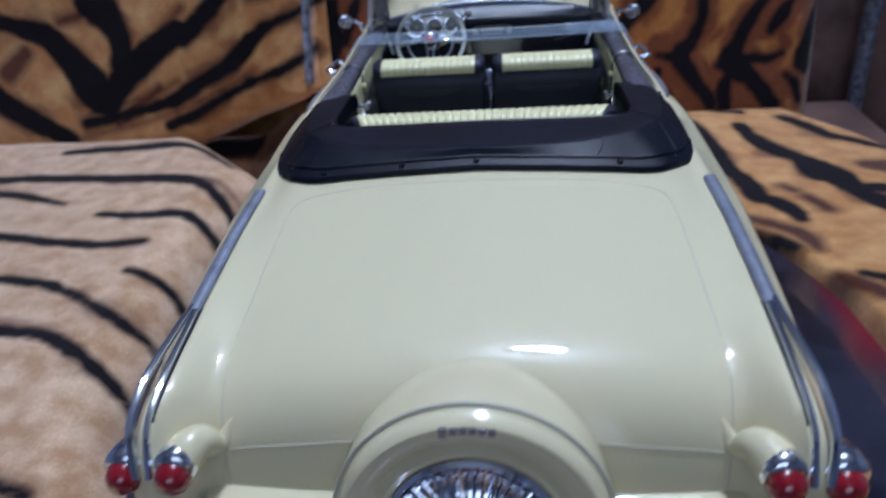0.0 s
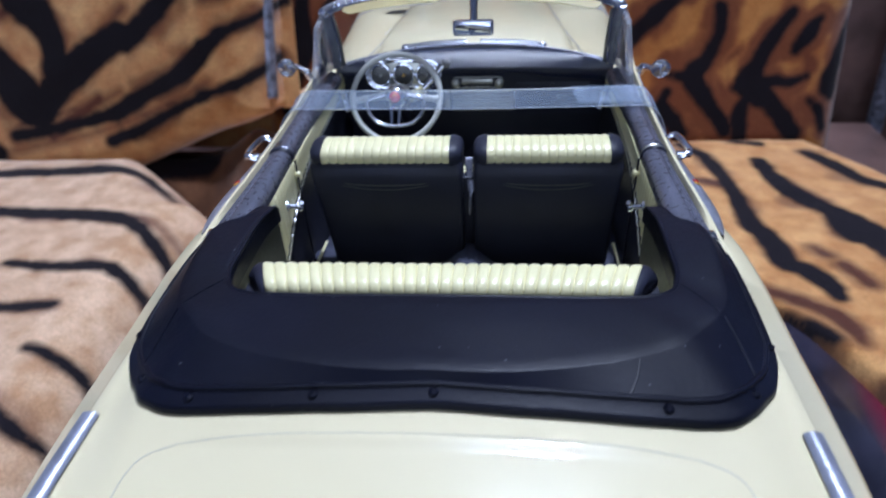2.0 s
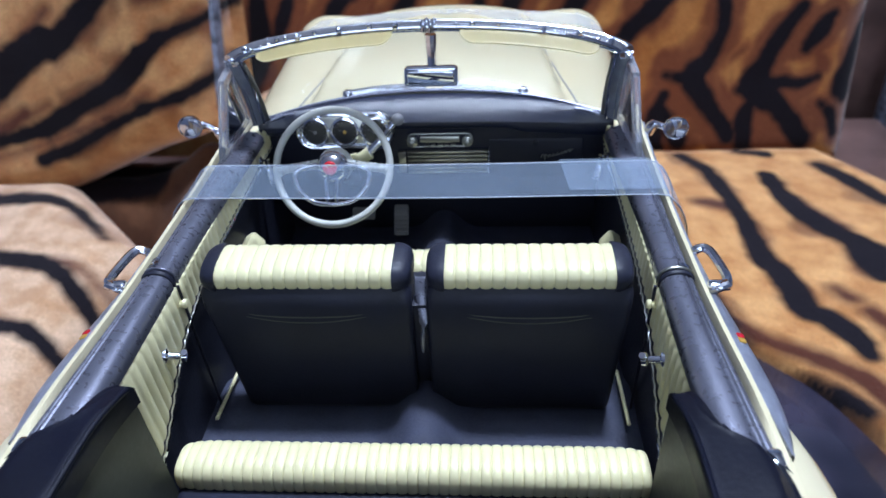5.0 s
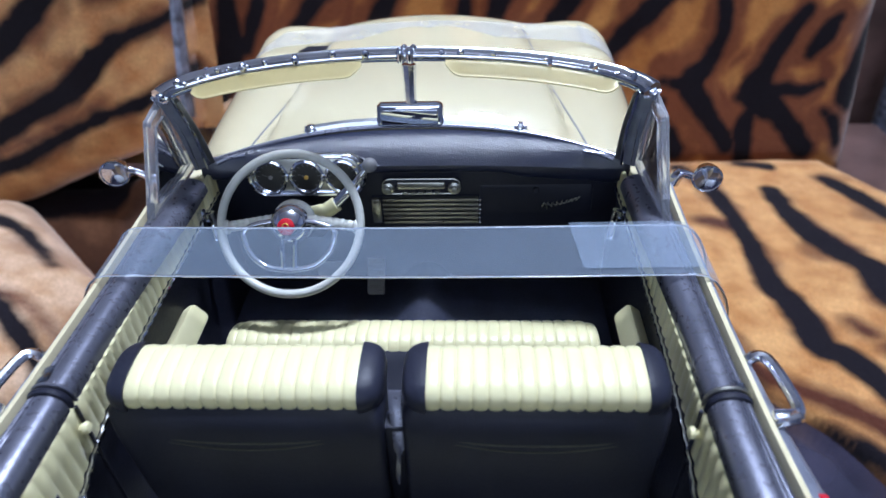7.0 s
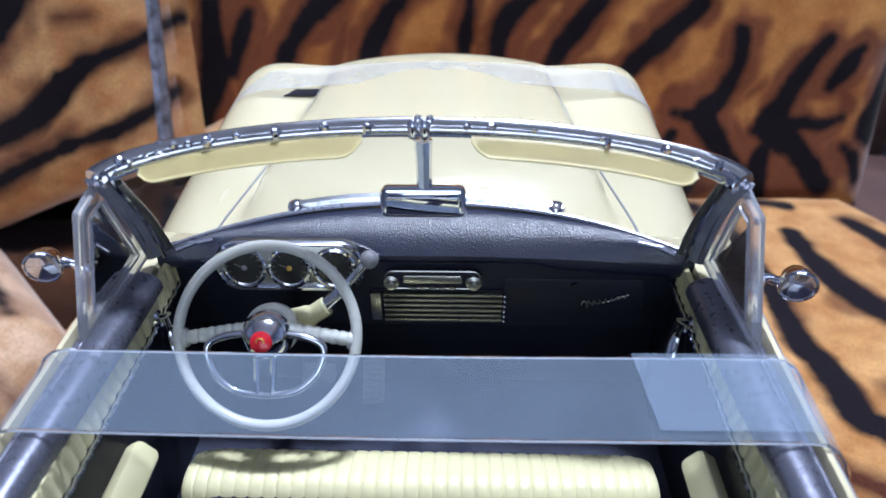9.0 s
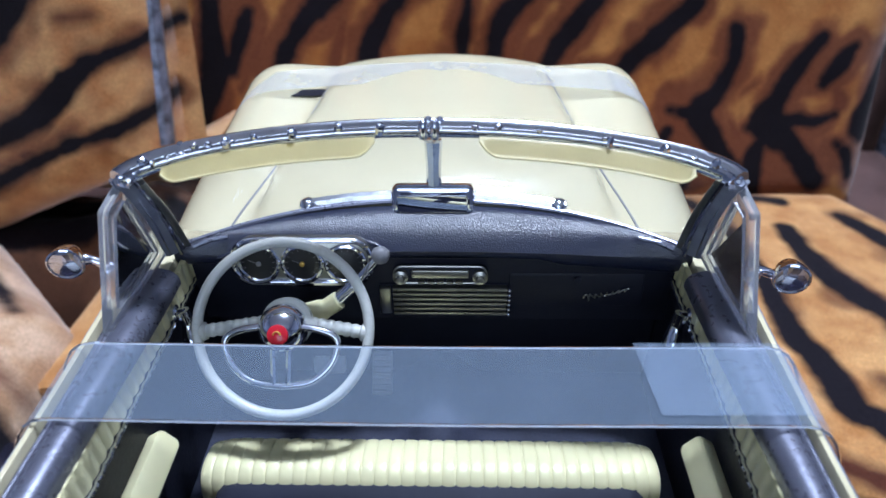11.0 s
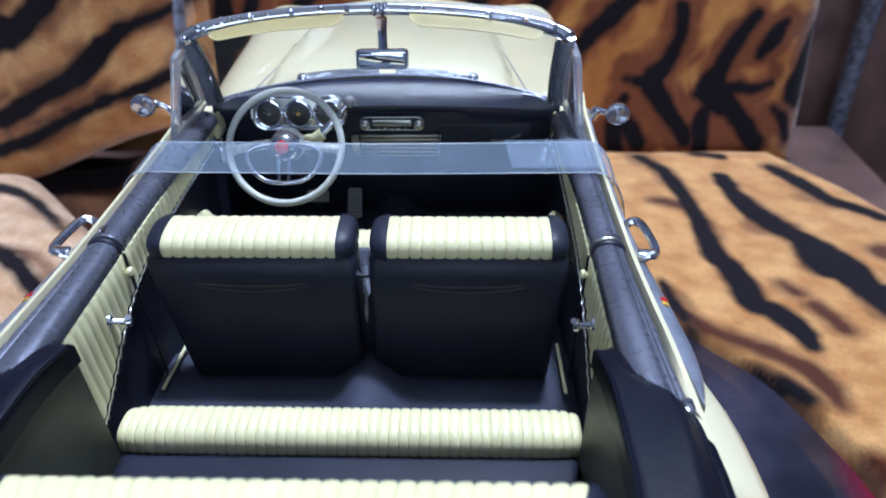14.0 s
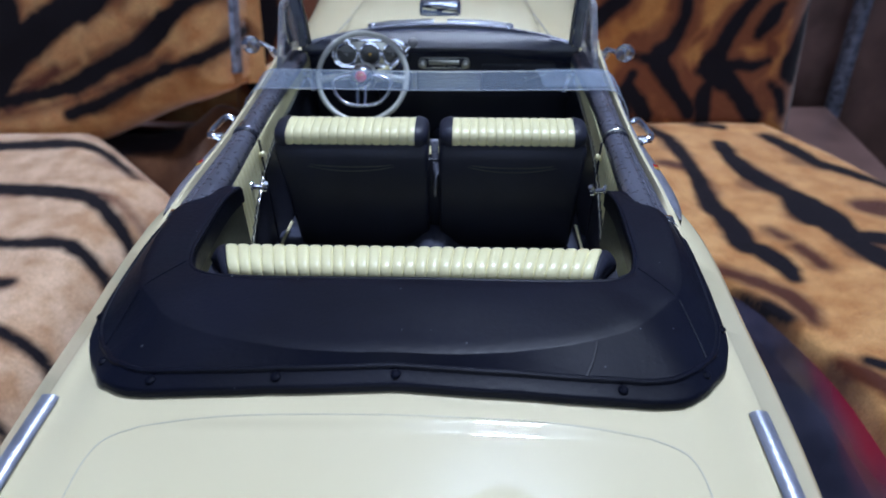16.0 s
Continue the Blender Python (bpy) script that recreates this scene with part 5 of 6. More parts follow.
stripe(LEFT_SEAT, 1, (-4.47, 2.69, 0.07), (-3.73, 2.68, 0.06), (-3.29, 2.67, 0.06), (-2.93, 2.50, 0.04))
stripe(RIGHT_SEAT, 0, (2.45, 5.43, 0.07), (2.63, 5.05, 0.09), (2.69, 4.52, 0.10), (2.70, 3.87, 0.10), (2.67, 3.30, 0.12), (2.74, 2.96, 0.13), (2.74, 2.51, 0.13), (2.86, 2.39, 0.13), (2.97, 2.19, 0.13), (2.99, 1.97, 0.08))
stripe(RIGHT_SEAT, 1, (2.38, 4.25, 0.10), (2.64, 4.18, 0.12))
stripe(RIGHT_SEAT, 0, (3.24, 4.89, 0.10), (3.25, 4.52, 0.12), (3.30, 4.06, 0.14), (3.45, 3.70, 0.15), (3.58, 3.47, 0.16), (3.64, 3.11, 0.26), (3.73, 2.97, 0.21), (3.76, 2.61, 0.14), (3.86, 2.36, 0.17), (4.03, 2.10, 0.17))
stripe(RIGHT_SEAT, 0, (3.68, 2.65, 0.10), (4.01, 2.65, 0.13), (4.33, 2.61, 0.13))
stripe(RIGHT_SEAT, 1, (3.33, 4.32, 0.07), (3.44, 3.97, 0.09), (3.58, 3.73, 0.07))
stripe(RIGHT_SEAT, 0, (3.87, 5.13, 0.08), (4.04, 4.75, 0.12), (4.17, 4.32, 0.11), (4.37, 4.13, 0.11), (4.63, 3.86, 0.09), (4.88, 3.60, 0.08))
stripe(RIGHT_SEAT, 0, (3.12, 5.51, 0.07), (3.40, 5.41, 0.09))
stripe(RIGHT_SEAT, 1, (3.08, 2.77, 0.08), (3.15, 2.64, 0.10))
stripe(RIGHT_SEAT, 1, (3.22, 2.47, 0.09), (3.32, 2.16, 0.10))
stripe(RIGHT_SEAT, 1, (2.12, 2.45, 0.07), (2.26, 2.16, 0.10), (2.50, 1.99, 0.11), (2.75, 1.80, 0.12), (2.89, 1.58, 0.12), (2.90, 1.36, 0.08))
stripe(RIGHT_SEAT, 0, (2.08, 2.81, 0.06), (2.10, 2.42, 0.06), (2.16, 2.11, 0.04))
# this stroke paints the shade in the fold beside the box
stripe(RIGHT_SEAT, 0, (2.42, 1.76, 0.05), (2.60, 1.60, 0.06), (2.74, 1.40, 0.05))
stripe(RIGHT_SEAT, 1, (2.89, 0.89, 0.08), (3.00, 0.75, 0.13), (3.11, 0.58, 0.12))
stripe(RIGHT_SEAT, 1, (4.20, 3.27, 0.16), (4.36, 3.22, 0.21))
stripe(LEFT_BACK, 0, (-4.27, 0.03, 0.14), (-3.91, 0.28, 0.13), (-3.76, 0.42, 0.12), (-3.46, 0.71, 0.12))
stripe(LEFT_BACK, 0, (-5.90, -1.05, 0.08), (-4.90, -0.88, 0.08), (-4.50, -0.77, 0.11), (-4.07, -0.55, 0.11), (-3.66, -0.36, 0.12), (-3.41, -0.15, 0.13), (-3.10, 0.08, 0.09), (-2.74, 0.20, 0.06), (-2.45, 0.26, 0.06))
stripe(LEFT_BACK, 0, (-4.66, -1.12, 0.08), (-4.31, -1.01, 0.08), (-3.96, -0.85, 0.07), (-3.42, -0.61, 0.07), (-2.98, -0.48, 0.07), (-2.61, -0.35, 0.07))
stripe(LEFT_BACK, 1, (-5.97, -1.22, 0.05), (-4.95, -1.04, 0.04), (-4.27, -0.85, 0.06), (-3.73, -0.64, 0.06), (-3.33, -0.45, 0.05))
stripe(LEFT_BACK, 1, (-5.86, -0.92, 0.06), (-4.84, -0.69, 0.05), (-4.43, -0.54, 0.04))
stripe(LEFT_BACK, 1, (-4.53, 0.13, 0.06), (-4.23, 0.38, 0.06))
stripe(LEFT_BACK, 0, (-8.31, 0.62, 0.11), (-7.06, 0.39, 0.11), (-6.58, 0.26, 0.13), (-6.19, 0.10, 0.19), (-5.92, -0.21, 0.21), (-5.67, -0.60, 0.29), (-5.48, -0.76, 0.18), (-5.21, -0.46, 0.19), (-4.81, -0.18, 0.19), (-4.34, 0.09, 0.16))
stripe(LEFT_BACK, 0, (-5.41, 0.54, 0.30), (-5.17, 0.13, 0.17), (-5.17, -0.31, 0.20))
stripe(LEFT_BACK, 0, (-8.43, 0.27, 0.16), (-7.31, -0.47, 0.16), (-7.11, -0.71, 0.18), (-6.64, -1.00, 0.16), (-6.17, -1.26, 0.13))
stripe(LEFT_BACK, 1, (-6.58, -0.07, 0.12), (-6.91, -0.32, 0.15))
stripe(LEFT_BACK, 1, (-5.97, 0.31, 0.10), (-5.57, 0.38, 0.08))
stripe(LEFT_BACK, 1, (-5.41, -1.04, 0.12), (-4.73, -0.63, 0.09))
stripe(LEFT_BACK, 1, (-3.27, 0.45, 0.06), (-2.98, 0.48, 0.05))
stripe(RIGHT_BACK, 0, (-2.52, 0.43, 0.09), (-2.55, 0.11, 0.10), (-2.58, -0.22, 0.13), (-2.58, -0.56, 0.16), (-2.76, -1.03, 0.12), (-2.91, -1.41, 0.10))
stripe(RIGHT_BACK, 0, (-2.16, 0.00, 0.07), (-2.25, -0.22, 0.10), (-2.41, -0.56, 0.09))
stripe(RIGHT_BACK, 0, (-1.02, 0.43, 0.13), (-1.34, 0.11, 0.14), (-1.57, -0.11, 0.11), (-1.78, -0.38, 0.10), (-1.90, -0.67, 0.10))
stripe(RIGHT_BACK, 1, (-2.00, -0.16, 0.08), (-2.16, -0.50, 0.08), (-2.32, -0.79, 0.07))
stripe(RIGHT_BACK, 0, (-0.35, 0.42, 0.10), (-0.58, 0.11, 0.10), (-0.73, -0.11, 0.11), (-0.86, -0.33, 0.13), (-0.94, -0.61, 0.11))
stripe(RIGHT_BACK, 1, (-1.11, 0.00, 0.07), (-1.23, -0.38, 0.11), (-1.30, -0.61, 0.10))
stripe(RIGHT_BACK, 0, (0.20, 0.42, 0.06), (0.17, 0.11, 0.06), (0.13, -0.22, 0.08), (0.10, -0.53, 0.07))
stripe(RIGHT_BACK, 0, (1.04, 0.42, 0.11), (0.74, 0.11, 0.11), (0.53, -0.11, 0.12), (0.46, -0.33, 0.10), (0.44, -0.61, 0.10))
stripe(RIGHT_BACK, 1, (0.28, -0.33, 0.08), (0.25, -0.56, 0.08))
stripe(RIGHT_BACK, 0, (1.72, 0.42, 0.10), (1.49, 0.11, 0.11), (1.34, -0.11, 0.12), (1.15, -0.33, 0.11), (1.01, -0.61, 0.09))
stripe(RIGHT_BACK, 1, (0.67, -0.38, 0.07), (0.71, -0.61, 0.07))
stripe(RIGHT_BACK, 1, (1.37, -0.50, 0.07), (1.67, -0.55, 0.08))
stripe(RIGHT_BACK, 0, (2.54, 0.05, 0.11), (2.33, -0.14, 0.12), (2.12, -0.33, 0.12), (1.91, -0.53, 0.11), (1.75, -0.73, 0.10))
stripe(RIGHT_BACK, 0, (3.01, -0.20, 0.09), (3.02, -0.54, 0.09), (2.88, -0.84, 0.11), (2.73, -1.02, 0.15), (2.82, -1.22, 0.14), (3.01, -1.47, 0.11), (3.24, -1.75, 0.11))
stripe(RIGHT_BACK, 0, (2.40, -1.02, 0.05), (2.58, -1.05, 0.08), (2.73, -1.05, 0.10))
stripe(RIGHT_BACK, 0, (2.36, -1.41, 0.09), (2.51, -1.62, 0.12), (2.63, -1.82, 0.12))
stripe(RIGHT_BACK, 0, (3.91, -0.27, 0.08), (3.68, -0.61, 0.11), (3.57, -0.87, 0.12), (3.47, -1.12, 0.18), (3.57, -1.23, 0.19), (3.77, -1.39, 0.13), (3.97, -1.61, 0.13), (4.13, -1.81, 0.13))
stripe(RIGHT_BACK, 0, (3.28, -1.20, 0.05), (3.47, -1.18, 0.11))
stripe(RIGHT_BACK, 0, (3.65, -1.15, 0.10), (3.83, -1.12, 0.08), (4.03, -1.14, 0.07), (4.22, -1.06, 0.05))
stripe(RIGHT_BACK, 0, (4.27, -0.35, 0.05), (4.15, -0.52, 0.11), (4.02, -0.74, 0.07))
stripe(RIGHT_BACK, 0, (4.75, -0.35, 0.05), (4.64, -0.63, 0.08), (4.59, -0.89, 0.12), (4.53, -1.15, 0.15), (4.59, -1.31, 0.10))
stripe(RIGHT_BACK, 0, (4.28, -1.38, 0.04), (4.44, -1.52, 0.08), (4.55, -1.78, 0.06))
stripe(RIGHT_BACK, 1, (3.00, -1.02, 0.07), (3.16, -1.26, 0.09), (3.31, -1.44, 0.06))
stripe(RIGHT_BACK, 1, (3.96, -1.26, 0.08), (3.95, -1.50, 0.06))
stripe(RIGHT_BACK, 1, (4.15, -0.78, 0.09), (4.25, -0.96, 0.12), (4.09, -1.02, 0.05))
stripe(RIGHT_BACK, 1, (3.32, -0.72, 0.08), (3.15, -0.85, 0.07))
stripe(RIGHT_BACK, 1, (2.28, -1.17, 0.08), (2.48, -1.23, 0.07))
stripe(RIGHT_BACK, 1, (-2.33, 0.06, 0.08), (-2.25, 0.00, 0.06))
# this stroke darkens the cushion's right edge to hide its sheen
stripe(RIGHT_BACK, 0, (4.92, 1.2, 0.16), (4.90, 0.2, 0.15), (4.86, -0.8, 0.14), (4.86, -2.0, 0.16))
for x, y in ((-7.2, -1.0), (-6.4, -2.6), (-5.2, -2.4), (-7.0, -3.8), (-4.6, -3.8), (-6.0, -5.2), (-3.6, -2.9), (-3.9, -5.0), (-5.0, -6.5)):
    stripe(LEFT_SEAT, 0, (x - 0.9, y + 0.1, 0.05), (x - 0.3, y, 0.09), (x + 0.4, y - 0.12, 0.08), (x + 0.9, y - 0.4, 0.04))
for x, y in ((3.6, 0.4), (4.4, 1.6), (3.9, -1.2), (4.6, -0.6), (3.6, -2.8), (4.4, -3.6), (3.8, -5.0), (4.5, -6.2)):
    stripe(RIGHT_SEAT, 0, (x - 0.5, y + 0.5, 0.06), (x - 0.1, y + 0.2, 0.12), (x + 0.1, y - 0.2, 0.13), (x + 0.6, y - 0.5, 0.06))
stripe(RIGHT_SEAT, 0, (-3.1, 4.6, 0.1), (-2.7, 4.2, 0.12), (-2.2, 3.9, 0.1))
stripe(RIGHT_SEAT, 0, (-1.6, 4.9, 0.1), (-1.2, 4.2, 0.14), (-0.9, 3.4, 0.1))
stripe(RIGHT_SEAT, 0, (0.1, 5.2, 0.1), (0.4, 4.4, 0.14), (0.5, 3.6, 0.1))
stripe(RIGHT_SEAT, 0, (1.5, 4.8, 0.1), (1.6, 4.0, 0.12), (1.9, 3.2, 0.1))
for x in (-2.2, -1.2, -0.3, 0.7, 1.6, 2.5, 3.6):
    stripe(RIGHT_BACK, 0, (x + 0.5, 3.4, 0.10), (x + 0.25, 2.5, 0.16), (x, 1.6, 0.17), (x - 0.2, 0.9, 0.1))
    stripe(RIGHT_BACK, 0, (x - 0.1, -1.25, 0.06), (x - 0.2, -1.6, 0.12), (x - 0.1, -2.1, 0.1))
for x in (-7.5, -6.4, -5.2, -4.0, -2.9):
    stripe(LEFT_BACK, 0, (x + 0.7, 3.2, 0.1), (x + 0.3, 2.4, 0.16), (x - 0.3, 1.7, 0.14))


def print_value(sheet, uv):
    """Depth inside the nearest stroke of each kind, in half widths: above 0 inside."""
    out = np.full((2, len(uv)), -3.0)
    for kind, pts in sheet:
        lo, hi = pts[:, :2].min(0) - 0.7, pts[:, :2].max(0) + 0.7
        near = np.where(((uv > lo) & (uv < hi)).all(1))[0]
        if not len(near):
            continue
        q = uv[near]
        best = np.full(len(near), -3.0)
        for a, b in zip(pts, pts[1:]):
            d = b[:2] - a[:2]
            t = np.clip(((q - a[:2]) @ d) / max(1e-9, d @ d), 0, 1)
            gap = np.linalg.norm(q - (a[:2] + t[:, None] * d), axis=1)
            w = a[2] + (b[2] - a[2]) * t
            best = np.maximum(best, (w - gap) / 0.1)
        out[kind, near] = np.maximum(out[kind, near], best)
    return out


def plush(name, low, high, sheen=0.6, blotch=55.0, rusty=(0.13, 0.035, 0.014), halo=0.0):
    m, tree, b = nodes_of(name)
    n, l = tree.nodes, tree.links
    co = n.new("ShaderNodeTexCoord")

    def noise_of(scale, detail):
        k = n.new("ShaderNodeTexNoise")
        k.inputs["Scale"].default_value, k.inputs["Detail"].default_value = scale, detail
        l.new(co.outputs["Object"], k.inputs["Vector"])
        return k

    def mask(name, soft):
        at = n.new("ShaderNodeAttribute")
        at.attribute_name = name
        jit = noise_of(110, 4)
        add = n.new("ShaderNodeMath")
        add.operation = "MULTIPLY_ADD"
        l.new(jit.outputs["Fac"], add.inputs[0])
        add.inputs[1].default_value = 0.9
        l.new(at.outputs["Fac"], add.inputs[2])
        r = n.new("ShaderNodeMapRange")
        r.inputs["From Min"].default_value, r.inputs["From Max"].default_value = 0.45 - soft, 0.45 + soft
        l.new(add.outputs[0], r.inputs["Value"])
        return r

    tan = n.new("ShaderNodeValToRGB")
    tan.color_ramp.elements[0].position, tan.color_ramp.elements[0].color = 0.36, (*low, 1)
    tan.color_ramp.elements[1].position, tan.color_ramp.elements[1].color = 0.66, (*high, 1)
    l.new(noise_of(blotch, 6).outputs["Fac"], tan.inputs["Fac"])
    pile = n.new("ShaderNodeMix")
    pile.data_type, pile.blend_type = "RGBA", "MULTIPLY"
    fine = n.new("ShaderNodeValToRGB")
    fine.color_ramp.elements[0].position, fine.color_ramp.elements[0].color = 0.3, (0.72, 0.7, 0.68, 1)
    fine.color_ramp.elements[1].position, fine.color_ramp.elements[1].color = 0.7, (1, 1, 1, 1)
    l.new(noise_of(900, 3).outputs["Fac"], fine.inputs["Fac"])
    pile.inputs["Factor"].default_value = 1.0
    rust = n.new("ShaderNodeMix")
    rust.data_type = "RGBA"
    rust.inputs["B"].default_value = (*rusty, 1)
    black = n.new("ShaderNodeMix")
    black.data_type = "RGBA"
    black.inputs["B"].default_value = (0.012, 0.010, 0.014, 1)
    l.new(tan.outputs["Color"], rust.inputs["A"])
    # the darker strokes bleed into a rust rim of uneven width
    rim = n.new("ShaderNodeAttribute")
    rim.attribute_name = "black"
    wide = noise_of(30, 2)
    span = n.new("ShaderNodeMath")
    span.operation = "MULTIPLY_ADD"
    l.new(wide.outputs["Fac"], span.inputs[0])
    span.inputs[1].default_value = 7.0
    l.new(rim.outputs["Fac"], span.inputs[2])
    edge = n.new("ShaderNodeMapRange")
    edge.interpolation_type = "SMOOTHSTEP"
    edge.inputs["From Min"].default_value, edge.inputs["From Max"].default_value = 3.0 - 2.2 * halo, 4.8 - 2.2 * halo
    edge.inputs["To Max"].default_value = min(1, 0.5 + 0.5 * halo)
    l.new(span.outputs[0], edge.inputs["Value"])
    most = n.new("ShaderNodeMath")
    most.operation = "MAXIMUM"
    l.new(edge.outputs["Result"], most.inputs[0])
    l.new(mask("rust", 0.7).outputs["Result"], most.inputs[1])
    l.new(most.outputs[0], rust.inputs["Factor"])
    l.new(rust.outputs["Result"], black.inputs["A"])
    dark = mask("black", 0.35)
    l.new(dark.outputs["Result"], black.inputs["Factor"])
    nap = n.new("ShaderNodeMapRange")
    nap.inputs["To Min"].default_value, nap.inputs["To Max"].default_value = sheen, sheen * 0.15
    l.new(dark.outputs["Result"], nap.inputs["Value"])
    l.new(nap.outputs["Result"], b.inputs["Sheen Weight"])
    l.new(black.outputs["Result"], pile.inputs["A"])
    l.new(fine.outputs["Color"], pile.inputs["B"])
    l.new(pile.outputs["Result"], b.inputs["Base Color"])
    b.inputs["Roughness"].default_value = 0.95
    b.inputs["Specular IOR Level"].default_value = 0.1
    b.inputs["Sheen Weight"].default_value = sheen
    b.inputs["Sheen Roughness"].default_value = 0.45
    b.inputs["Sheen Tint"].default_value = (0.95, 0.9, 0.88, 1)
    bump = n.new("ShaderNodeBump")
    bump.inputs["Strength"].default_value, bump.inputs["Distance"].default_value = 0.5, 0.0006
    l.new(noise_of(1100, 3).outputs["Fac"], bump.inputs["Height"])
    l.new(bump.outputs["Normal"], b.inputs["Normal"])
    return m


SEAT_PLUSH = plush("sandy_tiger_plush", (0.54, 0.31, 0.165), (0.80, 0.56, 0.375), 0.75, 75.0, halo=0.05)
ORANGE_PLUSH = plush("orange_tiger_plush", (0.49, 0.215, 0.066), (0.70, 0.375, 0.145), 0.48, 75.0, (0.085, 0.020, 0.008), halo=0.25)
BACK_PLUSH = plush("brown_tiger_plush", (0.57, 0.245, 0.085), (0.78, 0.45, 0.19), 0.75, halo=0.4)
RUST_PLUSH = plush("rust_tiger_plush", (0.46, 0.17, 0.042), (0.66, 0.31, 0.09), 0.45, 40.0, (0.20, 0.058, 0.024), halo=0.9)


def cushion(name, f, us, vs, sheet, cloth, label):
    bm = BM()
    surface(bm, f, us, vs)
    uv = np.array([(u, v) for u in us for v in vs])
    bmesh.ops.recalc_face_normals(bm, faces=bm.faces)
    ob = part(name, bm, cloth, None)
    for nm, vals in zip(("black", "rust"), print_value(sheet, uv)):
        at = ob.data.attributes.new(nm, "FLOAT", "POINT")
        at.data.foreach_set("value", vals.astype(np.float32))
    return tagged(ob, label, "cushion")


def roll(e, r, tail=6.0):
    """How far a surface falls away at distance e inside its edge, with edge radius r."""
    if e >= r:
        return 0.0
    if e >= 0:
        return r * (1 - math.sqrt(max(0, 1 - ((r - e) / r) ** 2)))
    return r - tail * e


def puff(x, y, k=1.0):
    return k * 0.05 * (noise.noise(Vector((x * 0.7, y * 0.7, 3.1))) + 0.4 * noise.noise(Vector((x * 2.1, y * 2.1, 7.7))))


LS_EDGE = [(-8, -2.2), (-1.5, -2.40), (-0.8, -2.72), (0.3, -2.84), (2.8, -2.87), (5, -2.88)]


def left_seat(x, y):
    e = min(lerp(LS_EDGE, y) - x, 4.35 - y, -((x + 4.1) * 0.69 + (y - 4.3) * 0.72) + 0.05)
    return (x, y, max(-2.6, -1.0 + puff(x, y, 0.6) - roll(e, 0.55)))


RS_EDGE = [(-8, 3.15), (-0.5, 3.02), (0.5, 2.95), (0.9, 2.87), (1.36, 2.70), (1.7, 2.52), (2.0, 2.24), (2.25, 2.06)]


def right_seat(x, y):
    left = lerp(RS_EDGE, y) if y < 2.3 else 2.06 - 5.1 * sstep((y - 2.3) / 0.35)
    e1 = (x - left) * 0.8
    e2 = min(5.9 - y, 5.05 - x - 0.36 * max(0, y - 3.8) ** 1.2)
    z = -1.27 - 0.08 * (y - 1.5)
    return (x, y, max(-2.8, z + puff(x, y, 0.7) * sstep(e1 / 0.5) - roll(e1, 0.09) - roll(e2, 0.45)))


LB_FOOT = [(-8.5, -1.9), (-6.4, -1.85), (-4.8, -1.7), (-4.0, -1.42), (-3.5, -1.22), (-2.8, -1.0), (-2.4, -0.8)]


def left_back(x, z):
    e = min(z - lerp(LB_FOOT, x), -2.55 - 0.06 * (0.5 - z) - x)
    return (x, min(5.3 + 0.25 * (z + 1) if z > -1 else 6.5, 4.7 + 0.25 * (z + 1) + puff(x, z, 1.0) + roll(e, 0.5)), z)


def right_back(x, z):
    e = min(z + 2.25, 4.78 - x, x + 3.3)
    return (x, min(8.4, 6.3 + 0.25 * (z + 1.4) + puff(x + 9, z, 1.0) + roll(e, 0.45)), z)


cushion("seat_cushion", left_seat, steps(-8.2, -5.6, 30) + steps(-5.56, -2.0, 100), steps(-8, -2, 40) + steps(-1.95, 4.6, 150), LEFT_SEAT, SEAT_PLUSH, "tan tiger-striped plush sofa seat cushion")
cushion("seat_cushion", right_seat, steps(-3.3, 2.0, 60) + steps(2.03, 5.2, 110), steps(-8, -0.5, 40) + steps(-0.45, 6.0, 170), RIGHT_SEAT, ORANGE_PLUSH, "tan tiger-striped plush sofa seat cushion beside the box")
cushion("back_cushion", left_back, steps(-8.4, -2.38, 150), steps(-2.1, 1.7, 98) + steps(1.78, 4.2, 24), LEFT_BACK, BACK_PLUSH, "tan tiger-striped plush sofa back cushion")
cushion("back_cushion", right_back, steps(-3.4, 4.9, 200), steps(-2.5, 1.2, 95) + steps(1.28, 4.2, 24), RIGHT_BACK, RUST_PLUSH, "rust tiger-striped plush sofa back cushion")
# dark fold of cloth in the gap between the left cushions


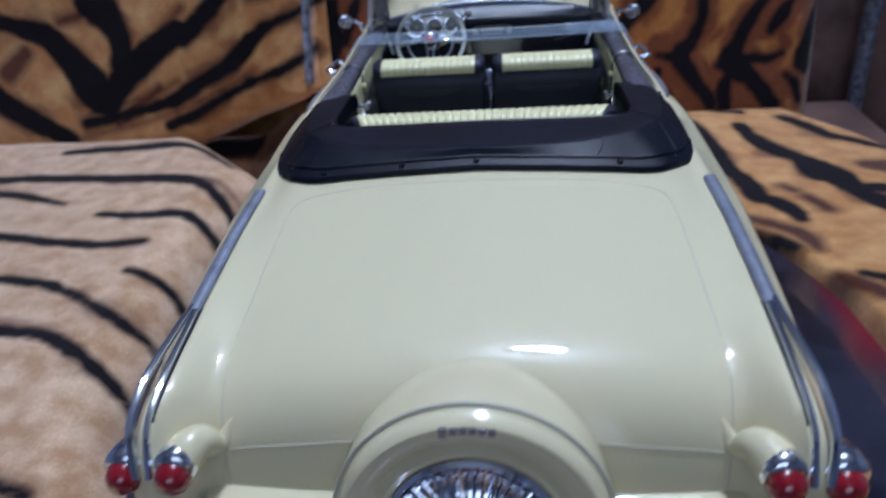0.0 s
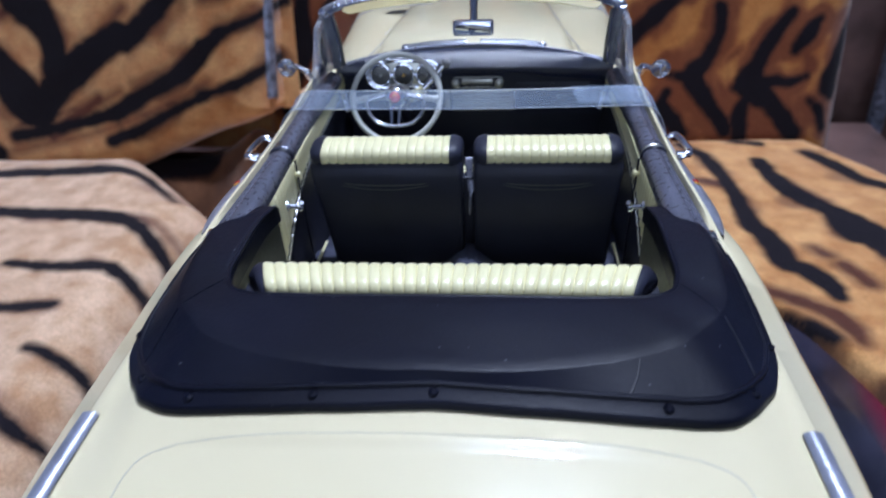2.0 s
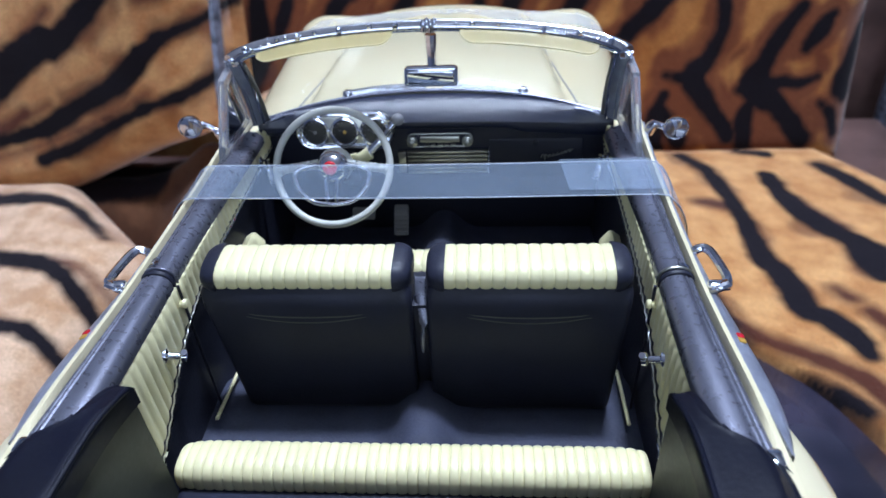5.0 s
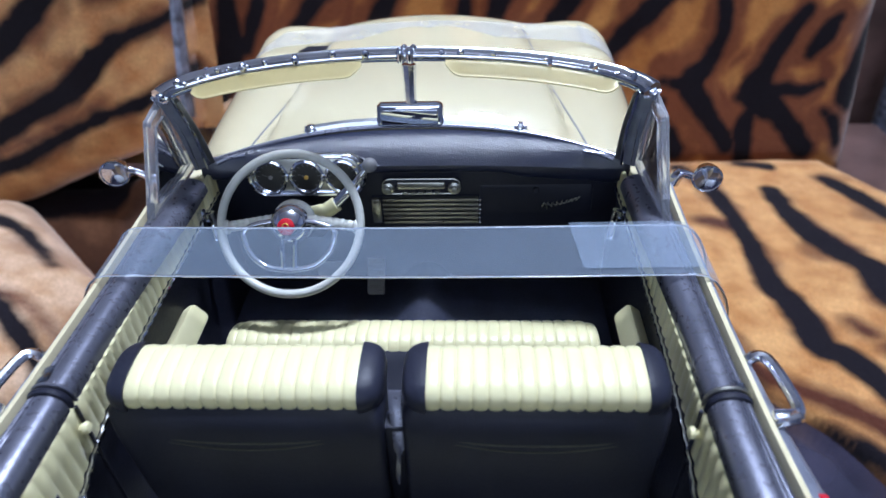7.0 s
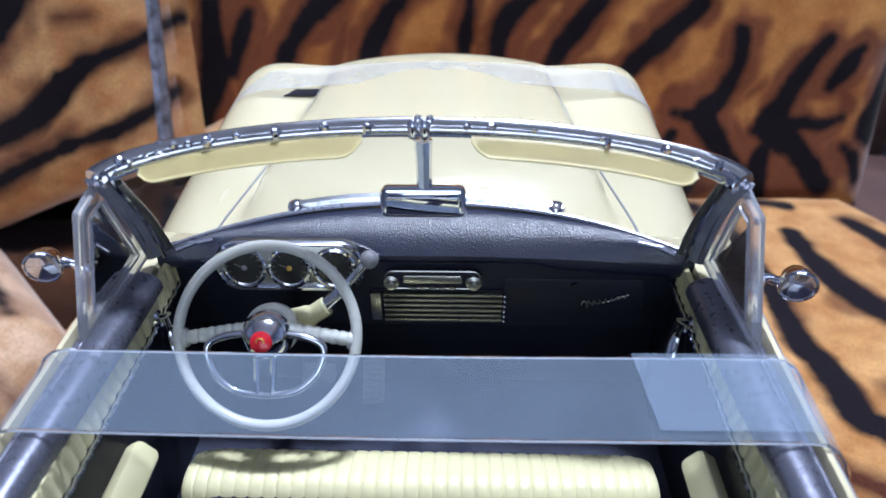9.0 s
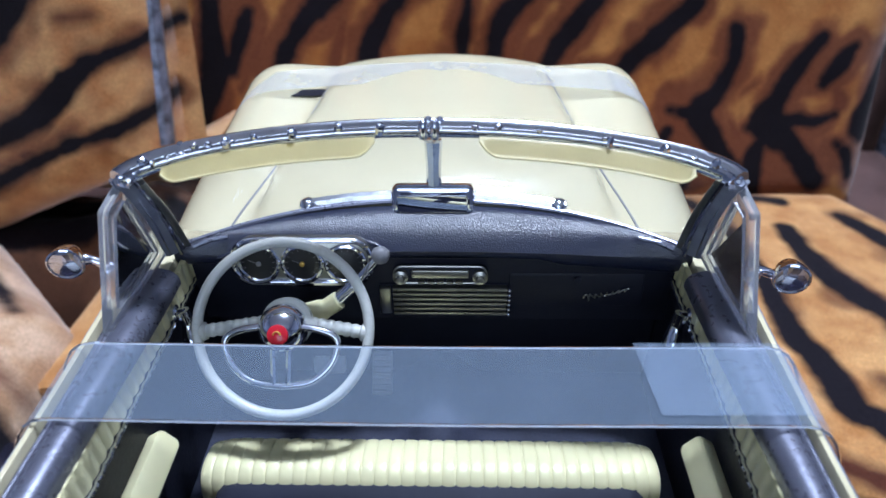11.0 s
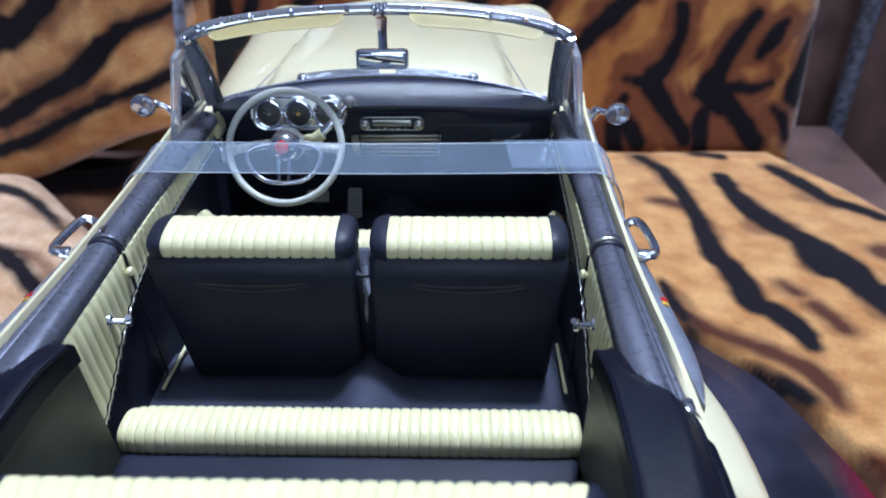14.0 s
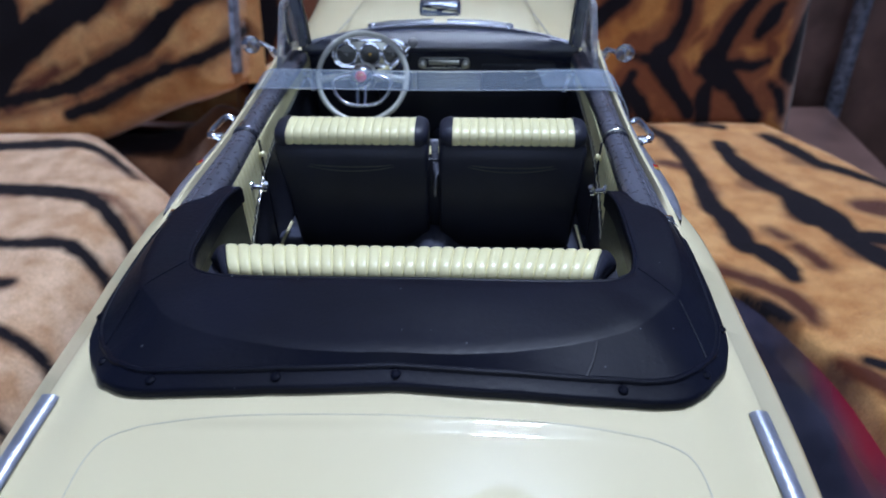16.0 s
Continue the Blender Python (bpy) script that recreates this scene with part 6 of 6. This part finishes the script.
def fold(x, y):
    e = min(y - 4.25, 6.3 - y, -2.2 - x)
    return (x, y, -1.95 + 0.42 * math.exp(-(((y - 5.1 - 0.2 * (x + 3)) / 0.45) ** 2)) + 0.3 * math.exp(-(((x + 2.95) / 0.33) ** 2)) + puff(x * 2, y * 2, 1.5) - roll(e, 0.3))


FOLD = []
stripe(FOLD, 0, (-6.0, 4.4, 0.3), (-4.6, 4.9, 0.35), (-3.7, 5.0, 0.30))
stripe(FOLD, 0, (-5.0, 5.6, 0.25), (-4.0, 5.7, 0.25), (-3.4, 5.4, 0.15))
stripe(FOLD, 0, (-2.65, 4.3, 0.12), (-2.7, 5.0, 0.12))
cushion("plush_fold", fold, steps(-6.2, -2.1, 70), steps(4.0, 6.5, 44), FOLD, plush("dark_brown_plush", (0.07, 0.028, 0.014), (0.17, 0.08, 0.04), 0.3, 30.0), "dark brown plush fold between the sofa cushions")
# zip along the edge of the left back cushion
bm = BM()
tube(bm, [(-2.655 + 0.05 * z, 5.04 + 0.25 * (z + 1), z) for z in steps(-0.75, 3.0, 40)], 0.10, 8)
zipper = part("cushion_zip", bm, ZIP, None)
tagged(zipper, "grey zip along the plush cushion edge", "zip")
# sofa frame: base, back board and dark side panel
sofa = thing("sofa_frame", "dark brown sofa frame with wooden side panel", "sofa", at=(0, 0, -9))
bm = BM()
block(bm, (-1.2, -0.2, -5.9), (15.5, 18, 6.2), 0.1)
part("base", bm, WOOD, sofa)
bm = BM()
block(bm, (-1.9, 9.1, -2.5), (13.2, 0.6, 11), 0.1)
part("back_board", bm, WOOD, sofa)
bm = BM()
block(bm, (8.4, 9.7, -2.5), (7.2, 0.6, 11), 0.08)
part("side_panel", bm, WOOD, sofa, "dark brown side panel")
pole = thing("grey_pole", "dull grey metal pole beside the sofa", "pole", at=(6.85, 9.0, -9))
bm = BM()
tube(bm, [(6.85, 9.0, -9), (6.8, 9.0, -3.6), (6.68, 9.0, -1.65), (6.5, 9.0, 2.0)], 0.14, 10)
part("tube", bm, ZIP, pole)
